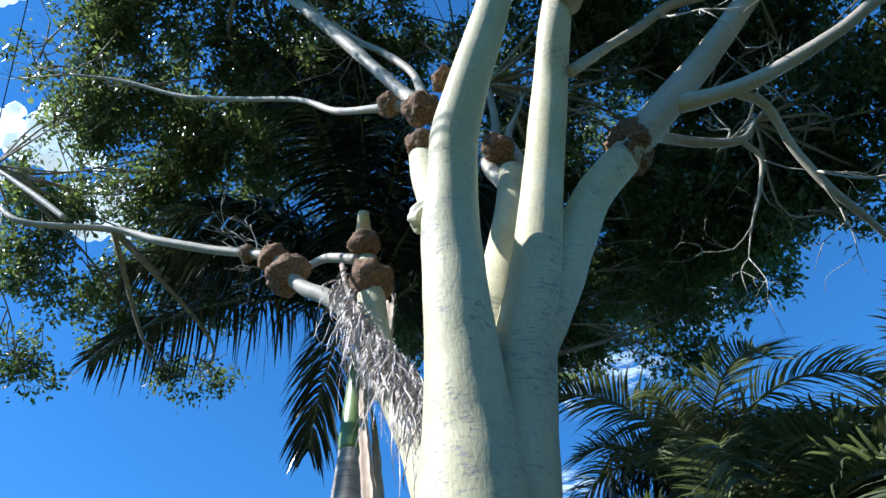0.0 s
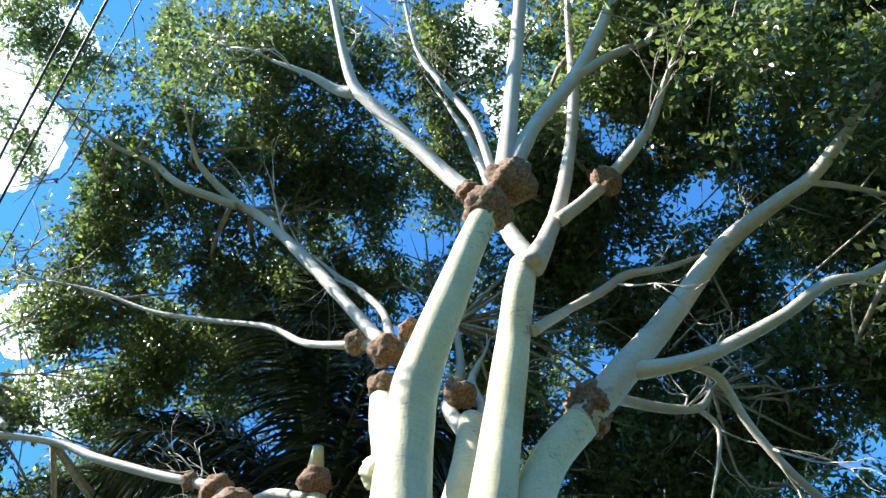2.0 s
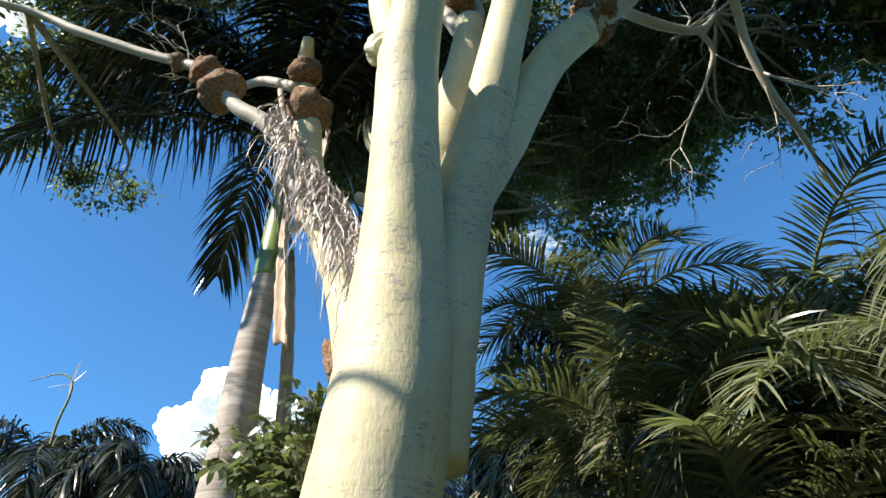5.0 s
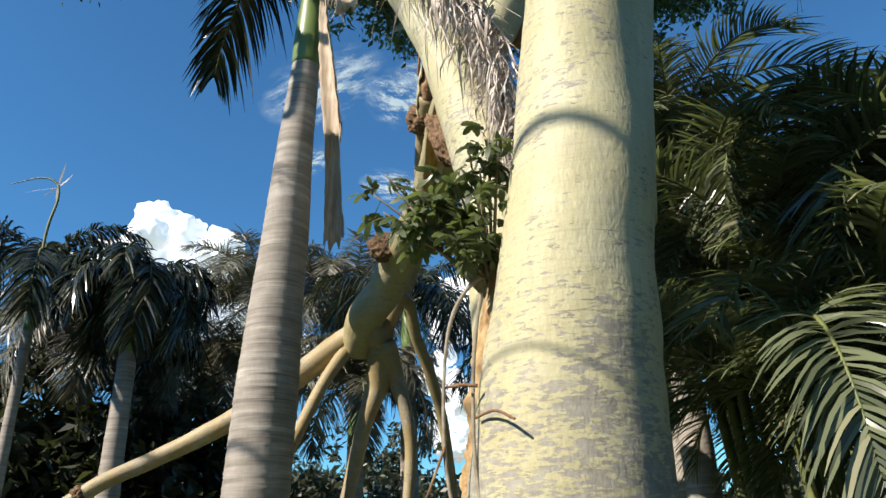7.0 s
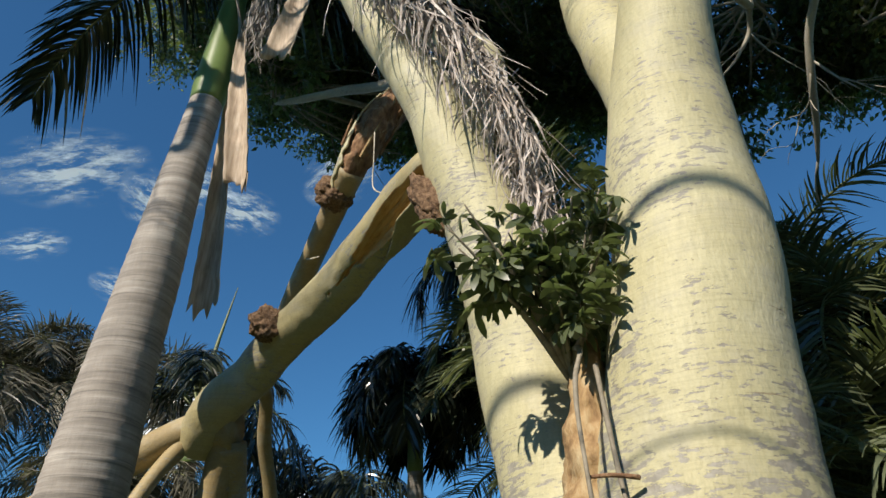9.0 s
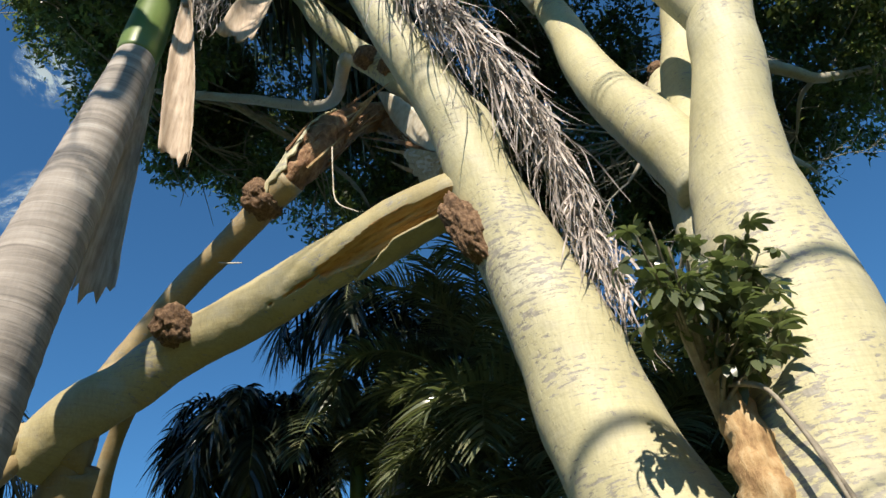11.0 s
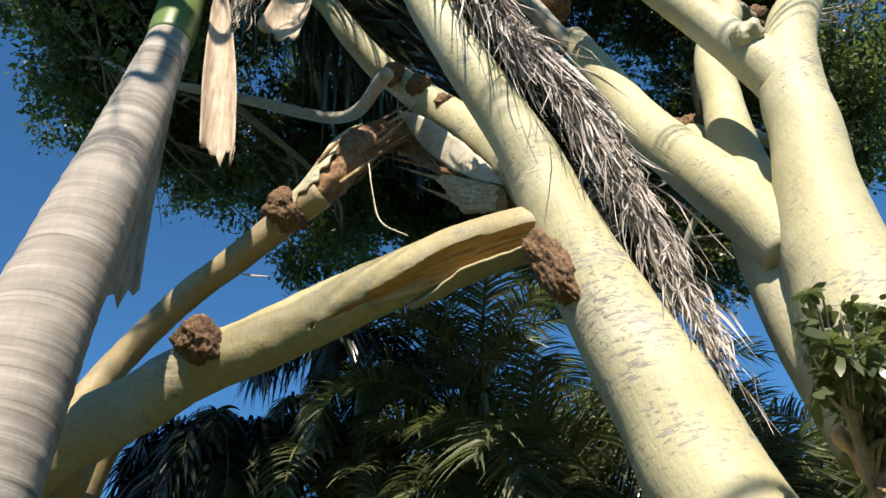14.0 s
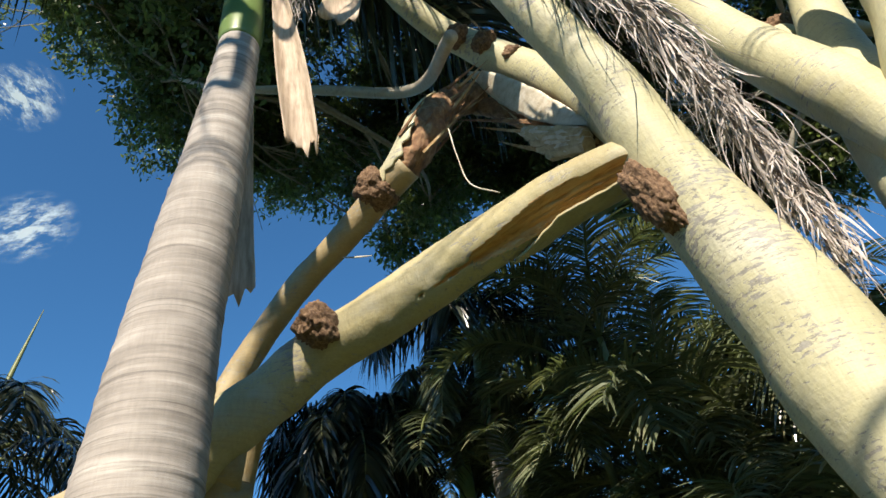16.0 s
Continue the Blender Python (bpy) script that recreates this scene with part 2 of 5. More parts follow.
def frames_along(path):
    """Two unit vectors across a path at each of its points, turning as little as they can."""
    tan = np.gradient(path, axis=0)
    tan /= np.linalg.norm(tan, axis=1)[:, None] + 1e-9
    u = np.cross(tan[0], (0.3, 0.2, 0.9) if abs(tan[0][2]) < 0.8 else (1, 0.2, 0))
    us = []
    for t in tan:
        u = u - t * (u @ t)
        u = u / (np.linalg.norm(u) + 1e-9)
        us.append(u)
    us = np.array(us)
    return tan, us, np.cross(tan, us)


def tube(points, seg=16, step=0.06, lump=0.03, freq=3.0, ring=None, seed=0.0):
    """A limb of round section along rows of x, y, z, radius, with an uneven surface and closed ends."""
    s = spline(points, step)
    path, rad = s[:, :3], np.maximum(s[:, 3], 0.002)
    tan, us, vs = frames_along(path)
    if ring is not None:
        along = np.r_[0, np.cumsum(np.linalg.norm(np.diff(path, axis=0), axis=1))]
        rad = rad * ring(along)
    ang = np.linspace(0, 2 * np.pi, seg, endpoint=False)
    verts, faces = [], []
    for p, r, u, v in zip(path, rad, us, vs):
        for a in ang:
            way = u * math.cos(a) + v * math.sin(a)
            q = p + way * r
            if lump:
                q = p + way * r * (1 + lump * (noise.noise(Vector(q * freq) + Vector((seed, 0, 0))) * 1.2 + 0.5 * noise.noise(Vector(q * freq * 3.1))))
            verts.append(q)
    n = len(path)
    for i in range(n - 1):
        for k in range(seg):
            j = (k + 1) % seg
            faces.append((i * seg + k, i * seg + j, (i + 1) * seg + j, (i + 1) * seg + k))
    verts += [path[0], path[-1] + tan[-1] * rad[-1] * 0.4]
    for k in range(seg):
        j = (k + 1) % seg
        faces.append((len(verts) - 2, j, k))
        faces.append((len(verts) - 1, (n - 1) * seg + k, (n - 1) * seg + j))
    return verts, faces


def burl_mesh(center, size, axis, detail=4, seed=0.0, squash=0.85):
    """A knobbly lump of rough bark that swells round a limb."""
    bm = bmesh.new()
    bmesh.ops.create_icosphere(bm, subdivisions=detail, radius=1.0)
    turn = Vector(axis).to_track_quat("Z", "Y").to_matrix()
    for v in bm.verts:
        d = v.co.normalized()
        q = d * 1.0 + Vector((seed, seed * 0.7, 0))
        big = noise.noise(q * 1.6) * 0.28
        cell = noise.voronoi(q * 5.5)[0]
        nub = (0.5 - cell[0]) * 0.20
        fine = noise.noise(q * 15) * 0.07
        v.co = d * (1 + big + nub + fine)
        v.co.z *= squash
        v.co = turn @ v.co * size + Vector(center)
    me = bpy.data.meshes.new("burl")
    bm.to_mesh(me)
    bm.free()
    me.polygons.foreach_set("use_smooth", [True] * len(me.polygons))
    me.materials.append(BURL)
    return me


def ribbons(rows, material, name):
    """Many narrow blades: each row is (points along the blade, side vectors, half widths)."""
    verts, faces = [], []
    for pts, sides, half in rows:
        base = len(verts)
        n = len(pts)
        for p, s, h in zip(pts, sides, half):
            verts.append(p - s * h)
            verts.append(p + s * h)
        for i in range(n - 1):
            a = base + 2 * i
            faces.append((a, a + 1, a + 3, a + 2))
    return mesh_of(name, verts, faces, material, True)


def cut_along(rows, step, face):
    """Path, radii and section vectors of a limb: the first turned to face, the second pointing down."""
    s = spline(rows, step)
    path, rad = s[:, :3], s[:, 3]
    tan = np.gradient(path, axis=0)
    tan /= np.linalg.norm(tan, axis=1)[:, None]
    e1 = np.array(face) - tan * (tan @ np.array(face))[:, None]
    e1 /= np.linalg.norm(e1, axis=1)[:, None]
    e2 = np.cross(tan, e1)
    e2 *= np.where(e2[:, 2] > 0, -1, 1)[:, None]
    along = np.r_[0, np.cumsum(np.linalg.norm(np.diff(path, axis=0), axis=1))]
    return path, rad, e1, e2, along


def split_limb(rows, face, centre, half, depth, seg=64, step=0.03):
    """A limb with a long wedge torn out of it: verts, bark faces, torn faces. half(along) is the wedge's half angle in degrees."""
    path, rad, e1, e2, along = cut_along(rows, step, face)
    verts, inside = [], []
    for p, r, a, b, s in zip(path, rad, e1, e2, along):
        h = half(s)
        for k in range(seg):
            th = 360 * k / seg - 180
            q = p + (a * math.cos(radians(th)) + b * math.sin(radians(th))) * r
            f = 1 + 0.05 * (noise.noise(Vector(q * 4.0)) * 1.2 + 0.5 * noise.noise(Vector(q * 12.0)))
            edge = h + 5 * noise.noise(Vector((s * 9, k * 0.02, 3.3)))
            d = abs(th - centre(s))
            cut = h > 2 and d < edge
            if cut:
                u = 1 - d / edge
                f *= 1 - depth * min(1.0, u * 2.2) * (1 + 0.35 * noise.noise(Vector((s * 4, th * 0.16, 1.0))))
            verts.append(p + (a * math.cos(radians(th)) + b * math.sin(radians(th))) * r * f)
            inside.append(cut)
    bark, torn = [], []
    n = len(path)
    for i in range(n - 1):
        for k in range(seg):
            j = (k + 1) % seg
            f = (i * seg + k, i * seg + j, (i + 1) * seg + j, (i + 1) * seg + k)
            (torn if sum(inside[v] for v in f) >= 2 else bark).append(f)
    return verts, bark, torn


def peel(rows, face, centre, half, grow, step=0.03, seg=14, ragged=0.0):
    """A curved sheet of bark or wood that follows part of a limb's skin; grow(along) lifts it off."""
    path, rad, e1, e2, along = cut_along(rows, step, face)
    verts, faces = [], []
    for p, r, a, b, s in zip(path, rad, e1, e2, along):
        h = half(s) + ragged * noise.noise(Vector((s * 14, 0, 0)))
        for k in range(seg + 1):
            th = radians(centre(s) + h * (2 * k / seg - 1))
            w = a * math.cos(th) + b * math.sin(th)
            verts.append(p + w * (r * (1.0 + 0.04 * noise.noise(Vector((s * 6, th * 3, 0)))) + grow(s)))
    for i in range(len(path) - 1):
        for k in range(seg):
            q = i * (seg + 1) + k
            faces.append((q, q + 1, q + seg + 2, q + seg + 1))
    return verts, faces


def thicken(ob, amount):
    s = ob.modifiers.new("thickness", "SOLIDIFY")
    s.thickness, s.offset = amount, 0
    return ob


# ---------------------------------------------------------------- ground
def ground_mesh():
    verts, faces = [], []
    edges = [-3000, -600, -150, -60] + list(range(-30, 31, 2)) + [60, 150, 600, 3000]
    n = len(edges)
    for y in edges:
        for x in edges:
            near = max(0.0, 1 - max(abs(x), abs(y)) / 60)
            verts.append((x, y, near * 0.06 * noise.noise(Vector((x * 0.4, y * 0.4, 0)))))
    for j in range(n - 1):
        for i in range(n - 1):
            a = j * n + i
            faces.append((a, a + 1, a + n + 1, a + n))
    return mesh_of("ground", verts, faces, GRASS)


tagged(new("ground", ground_mesh()), "mown lawn with worn brown patches", "ground", kind="structure")

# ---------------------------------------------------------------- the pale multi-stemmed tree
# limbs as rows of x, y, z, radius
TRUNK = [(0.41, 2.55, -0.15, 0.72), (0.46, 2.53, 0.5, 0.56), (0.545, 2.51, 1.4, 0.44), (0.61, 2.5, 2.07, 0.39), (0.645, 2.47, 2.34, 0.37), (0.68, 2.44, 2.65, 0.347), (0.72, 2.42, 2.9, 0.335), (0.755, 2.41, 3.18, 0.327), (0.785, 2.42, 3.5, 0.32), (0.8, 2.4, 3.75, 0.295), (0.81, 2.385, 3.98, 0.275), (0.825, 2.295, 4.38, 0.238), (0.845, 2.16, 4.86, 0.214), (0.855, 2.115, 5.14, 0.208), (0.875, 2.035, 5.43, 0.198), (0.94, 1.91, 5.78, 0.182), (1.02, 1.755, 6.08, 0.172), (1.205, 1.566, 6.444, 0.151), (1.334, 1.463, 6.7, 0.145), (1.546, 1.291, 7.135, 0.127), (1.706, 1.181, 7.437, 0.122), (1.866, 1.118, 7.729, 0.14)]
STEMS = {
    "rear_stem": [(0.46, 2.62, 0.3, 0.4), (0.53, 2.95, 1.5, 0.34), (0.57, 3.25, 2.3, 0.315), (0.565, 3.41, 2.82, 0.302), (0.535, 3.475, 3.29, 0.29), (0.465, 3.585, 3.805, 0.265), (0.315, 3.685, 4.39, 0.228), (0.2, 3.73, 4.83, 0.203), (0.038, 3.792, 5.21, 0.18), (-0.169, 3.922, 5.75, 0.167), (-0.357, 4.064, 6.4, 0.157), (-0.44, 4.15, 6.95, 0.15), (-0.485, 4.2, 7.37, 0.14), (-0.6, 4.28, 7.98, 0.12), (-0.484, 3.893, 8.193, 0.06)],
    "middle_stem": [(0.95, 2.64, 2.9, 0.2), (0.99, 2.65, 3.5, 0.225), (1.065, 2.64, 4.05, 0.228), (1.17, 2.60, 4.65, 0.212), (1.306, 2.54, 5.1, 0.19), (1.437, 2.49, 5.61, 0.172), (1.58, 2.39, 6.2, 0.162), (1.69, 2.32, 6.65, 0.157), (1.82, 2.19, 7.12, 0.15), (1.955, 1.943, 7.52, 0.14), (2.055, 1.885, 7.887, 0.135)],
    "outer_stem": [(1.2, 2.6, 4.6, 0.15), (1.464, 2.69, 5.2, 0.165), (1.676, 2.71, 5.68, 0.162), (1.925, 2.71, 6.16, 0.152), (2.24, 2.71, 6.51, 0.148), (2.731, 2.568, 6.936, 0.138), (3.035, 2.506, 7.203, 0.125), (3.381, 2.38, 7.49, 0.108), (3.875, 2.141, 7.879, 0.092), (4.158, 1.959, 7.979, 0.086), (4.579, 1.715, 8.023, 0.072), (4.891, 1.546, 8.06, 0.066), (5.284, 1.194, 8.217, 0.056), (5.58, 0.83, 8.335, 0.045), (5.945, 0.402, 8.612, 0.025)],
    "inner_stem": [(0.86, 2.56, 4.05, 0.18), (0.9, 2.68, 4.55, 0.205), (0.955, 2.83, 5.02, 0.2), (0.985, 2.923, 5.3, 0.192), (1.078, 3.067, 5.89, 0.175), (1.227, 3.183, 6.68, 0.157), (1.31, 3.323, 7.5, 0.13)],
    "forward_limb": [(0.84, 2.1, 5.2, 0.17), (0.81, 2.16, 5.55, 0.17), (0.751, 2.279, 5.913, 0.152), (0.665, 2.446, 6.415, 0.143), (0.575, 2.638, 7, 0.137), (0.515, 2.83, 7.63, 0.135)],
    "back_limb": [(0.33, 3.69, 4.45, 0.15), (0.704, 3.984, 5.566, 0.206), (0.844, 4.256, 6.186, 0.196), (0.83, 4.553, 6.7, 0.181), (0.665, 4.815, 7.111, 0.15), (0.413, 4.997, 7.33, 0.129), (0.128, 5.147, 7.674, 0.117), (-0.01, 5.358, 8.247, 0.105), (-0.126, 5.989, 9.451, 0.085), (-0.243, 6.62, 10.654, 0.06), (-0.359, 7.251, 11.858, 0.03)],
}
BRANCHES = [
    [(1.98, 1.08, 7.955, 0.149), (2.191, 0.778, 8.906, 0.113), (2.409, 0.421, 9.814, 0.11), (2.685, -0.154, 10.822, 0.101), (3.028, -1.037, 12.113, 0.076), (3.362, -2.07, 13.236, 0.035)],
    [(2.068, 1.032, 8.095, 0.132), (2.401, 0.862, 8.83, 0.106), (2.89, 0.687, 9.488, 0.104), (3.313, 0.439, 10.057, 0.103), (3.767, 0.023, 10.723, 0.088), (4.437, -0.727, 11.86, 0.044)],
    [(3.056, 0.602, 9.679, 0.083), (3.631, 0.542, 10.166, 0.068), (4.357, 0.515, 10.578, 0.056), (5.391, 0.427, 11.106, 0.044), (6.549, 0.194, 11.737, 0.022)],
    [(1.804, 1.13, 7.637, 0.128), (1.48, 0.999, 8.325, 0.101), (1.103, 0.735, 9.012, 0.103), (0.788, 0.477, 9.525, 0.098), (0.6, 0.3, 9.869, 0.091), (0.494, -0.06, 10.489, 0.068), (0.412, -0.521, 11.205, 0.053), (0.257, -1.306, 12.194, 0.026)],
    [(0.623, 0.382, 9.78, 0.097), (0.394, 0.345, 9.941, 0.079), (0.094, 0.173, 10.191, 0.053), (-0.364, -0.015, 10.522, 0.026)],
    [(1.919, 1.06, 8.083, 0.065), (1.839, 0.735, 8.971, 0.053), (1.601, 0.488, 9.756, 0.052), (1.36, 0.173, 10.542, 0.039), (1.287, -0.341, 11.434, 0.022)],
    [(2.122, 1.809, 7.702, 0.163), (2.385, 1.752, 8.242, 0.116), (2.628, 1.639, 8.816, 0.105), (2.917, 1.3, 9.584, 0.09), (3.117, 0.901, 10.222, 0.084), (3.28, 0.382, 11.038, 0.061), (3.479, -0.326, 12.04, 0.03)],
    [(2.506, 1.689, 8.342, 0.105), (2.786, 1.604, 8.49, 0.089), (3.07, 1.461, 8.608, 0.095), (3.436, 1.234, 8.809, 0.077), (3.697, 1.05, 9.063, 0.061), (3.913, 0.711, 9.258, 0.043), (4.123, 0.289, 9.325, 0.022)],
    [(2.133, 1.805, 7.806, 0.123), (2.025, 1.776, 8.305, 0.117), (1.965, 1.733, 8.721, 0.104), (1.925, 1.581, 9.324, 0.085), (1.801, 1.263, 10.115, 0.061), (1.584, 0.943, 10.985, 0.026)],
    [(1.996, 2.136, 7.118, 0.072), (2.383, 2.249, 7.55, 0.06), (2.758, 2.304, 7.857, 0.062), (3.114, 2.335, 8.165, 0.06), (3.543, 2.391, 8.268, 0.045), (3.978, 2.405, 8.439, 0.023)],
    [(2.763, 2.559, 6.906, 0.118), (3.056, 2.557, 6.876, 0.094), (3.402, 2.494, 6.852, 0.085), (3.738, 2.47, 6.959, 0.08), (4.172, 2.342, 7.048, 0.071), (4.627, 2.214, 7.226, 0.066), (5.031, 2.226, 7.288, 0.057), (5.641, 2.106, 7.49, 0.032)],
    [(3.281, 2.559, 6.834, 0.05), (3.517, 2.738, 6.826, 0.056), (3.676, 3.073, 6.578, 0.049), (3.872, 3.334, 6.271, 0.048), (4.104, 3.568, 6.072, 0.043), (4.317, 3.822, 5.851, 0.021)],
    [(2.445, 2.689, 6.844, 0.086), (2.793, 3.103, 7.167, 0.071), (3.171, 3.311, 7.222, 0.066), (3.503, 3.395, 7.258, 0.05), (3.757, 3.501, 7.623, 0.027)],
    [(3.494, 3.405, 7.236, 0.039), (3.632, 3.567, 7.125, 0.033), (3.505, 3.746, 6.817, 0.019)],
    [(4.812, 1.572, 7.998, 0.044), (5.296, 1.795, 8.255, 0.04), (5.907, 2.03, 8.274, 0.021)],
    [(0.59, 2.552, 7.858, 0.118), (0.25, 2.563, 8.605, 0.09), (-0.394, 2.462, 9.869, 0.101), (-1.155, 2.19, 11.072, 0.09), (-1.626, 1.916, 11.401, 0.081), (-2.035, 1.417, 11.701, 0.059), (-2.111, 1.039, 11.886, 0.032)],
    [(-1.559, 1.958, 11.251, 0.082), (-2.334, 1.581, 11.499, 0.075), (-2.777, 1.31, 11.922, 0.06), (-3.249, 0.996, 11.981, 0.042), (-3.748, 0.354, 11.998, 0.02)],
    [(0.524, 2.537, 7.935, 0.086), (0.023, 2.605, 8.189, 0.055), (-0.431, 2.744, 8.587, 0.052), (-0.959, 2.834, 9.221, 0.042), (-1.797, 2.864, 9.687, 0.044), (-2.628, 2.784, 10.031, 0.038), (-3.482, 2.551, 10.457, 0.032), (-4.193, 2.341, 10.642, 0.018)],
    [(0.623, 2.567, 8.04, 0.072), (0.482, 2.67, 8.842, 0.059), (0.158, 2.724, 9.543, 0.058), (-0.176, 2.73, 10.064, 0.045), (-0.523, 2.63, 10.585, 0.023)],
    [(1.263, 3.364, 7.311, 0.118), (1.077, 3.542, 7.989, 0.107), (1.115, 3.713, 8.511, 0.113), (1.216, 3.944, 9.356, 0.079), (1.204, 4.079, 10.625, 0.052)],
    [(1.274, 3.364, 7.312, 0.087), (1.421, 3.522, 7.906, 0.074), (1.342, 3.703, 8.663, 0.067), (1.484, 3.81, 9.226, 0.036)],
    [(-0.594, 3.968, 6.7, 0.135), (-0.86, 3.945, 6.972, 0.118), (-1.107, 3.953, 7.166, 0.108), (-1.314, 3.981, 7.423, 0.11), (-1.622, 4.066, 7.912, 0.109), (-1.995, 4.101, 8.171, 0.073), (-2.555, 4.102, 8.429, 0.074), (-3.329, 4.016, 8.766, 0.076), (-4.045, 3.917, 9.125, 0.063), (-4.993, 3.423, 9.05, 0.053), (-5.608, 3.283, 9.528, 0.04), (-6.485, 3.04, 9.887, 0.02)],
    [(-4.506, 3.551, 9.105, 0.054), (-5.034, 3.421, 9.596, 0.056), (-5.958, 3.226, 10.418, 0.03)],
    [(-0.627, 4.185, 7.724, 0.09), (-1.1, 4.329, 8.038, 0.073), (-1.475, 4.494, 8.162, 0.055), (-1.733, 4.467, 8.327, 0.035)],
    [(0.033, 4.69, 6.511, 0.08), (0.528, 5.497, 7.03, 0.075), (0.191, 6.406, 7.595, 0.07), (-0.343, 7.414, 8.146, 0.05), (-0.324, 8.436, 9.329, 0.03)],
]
# lumps: centre, size, and which way the limb runs there
BURLS = [
    ((1.788, 1.152, 7.61), 0.215, (0.5, -0.2, 1)),
    ((2.045, 1.019, 7.864), 0.225, (0.5, -0.3, 1)),
    ((1.652, 1.036, 7.824), 0.12, (-0.3, -0.2, 1)),
    ((2.34, 2.7, 6.66), 0.225, (0.7, -0.1, 0.5)),
    ((0.589, 2.562, 7.846), 0.185, (0, 0.1, 1)),
    ((0.574, 2.608, 7.324), 0.15, (0, 0.2, 1)),
    ((0.255, 2.545, 8.065), 0.13, (-1, 0, 0.5)),
    ((3.07, 1.461, 8.608), 0.16, (0.9, -0.4, 0.4)),
    ((-0.451, 4.113, 7.254), 0.25, (0, 0.3, 1)),
    ((-0.535, 4.124, 7.898), 0.18, (0, 0.2, 1)),
    ((-1.396, 4.007, 7.547), 0.24, (-0.5, 0, 0.8)),
    ((-1.644, 4.067, 7.931), 0.18, (-0.6, 0, 0.7)),
    ((1.224, 3.355, 8.032), 0.17, (0, 0.2, 1)),
    ((0.165, 3.785, 4.11), 0.11, (-0.3, 0.25, 1)),
    ((0.47, 4.87, 7.156), 0.115, (-0.1, 0.4, 0.8)),
    ((0.619, 4.697, 6.994), 0.125, (-0.1, 0.4, 0.8)),
    ((0.731, 4.526, 6.731), 0.105, (-0.1, 0.4, 0.8)),
    ((-2.048, 4.101, 8.198), 0.11, (-1, 0, 0.4)),
    ((0.981, 1.716, 6.768), 0.1, (-0.6, 0.2, 0.7)),
]
tree = thing("tree", "tall pale-barked tree with several stems and brown burls", "tree")
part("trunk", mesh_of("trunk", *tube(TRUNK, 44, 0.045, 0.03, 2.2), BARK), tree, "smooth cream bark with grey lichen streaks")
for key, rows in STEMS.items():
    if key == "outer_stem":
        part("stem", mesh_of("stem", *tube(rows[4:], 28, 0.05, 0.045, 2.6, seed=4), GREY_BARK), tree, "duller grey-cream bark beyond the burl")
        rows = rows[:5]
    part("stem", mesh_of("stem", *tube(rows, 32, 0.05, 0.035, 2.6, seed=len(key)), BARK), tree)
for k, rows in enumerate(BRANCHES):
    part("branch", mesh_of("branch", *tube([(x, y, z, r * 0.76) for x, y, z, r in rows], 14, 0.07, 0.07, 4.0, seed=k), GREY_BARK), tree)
for k, (c, s, w) in enumerate(BURLS):
    part("burl", burl_mesh(c, s, w, 5 if c[2] < 7 else 4, k * 3.7, 2.3 if c[2] < 4.5 else 0.85), tree, "rough brown burl swollen round the limb")

part("scar", burl_mesh((0.83, 2.60, 4.36), 0.105, (0, 0.1, 1), 4, 2.0, 2.7), tree, "tan scar in the fork of two stems").data.materials[0] = SCAR
part("stub", burl_mesh((0.666, 2.175, 5.708), 0.115, (-0.4, 0.4, 1), 4, 5.0), tree, "healed stub above the fork").data.materials[0] = BARK

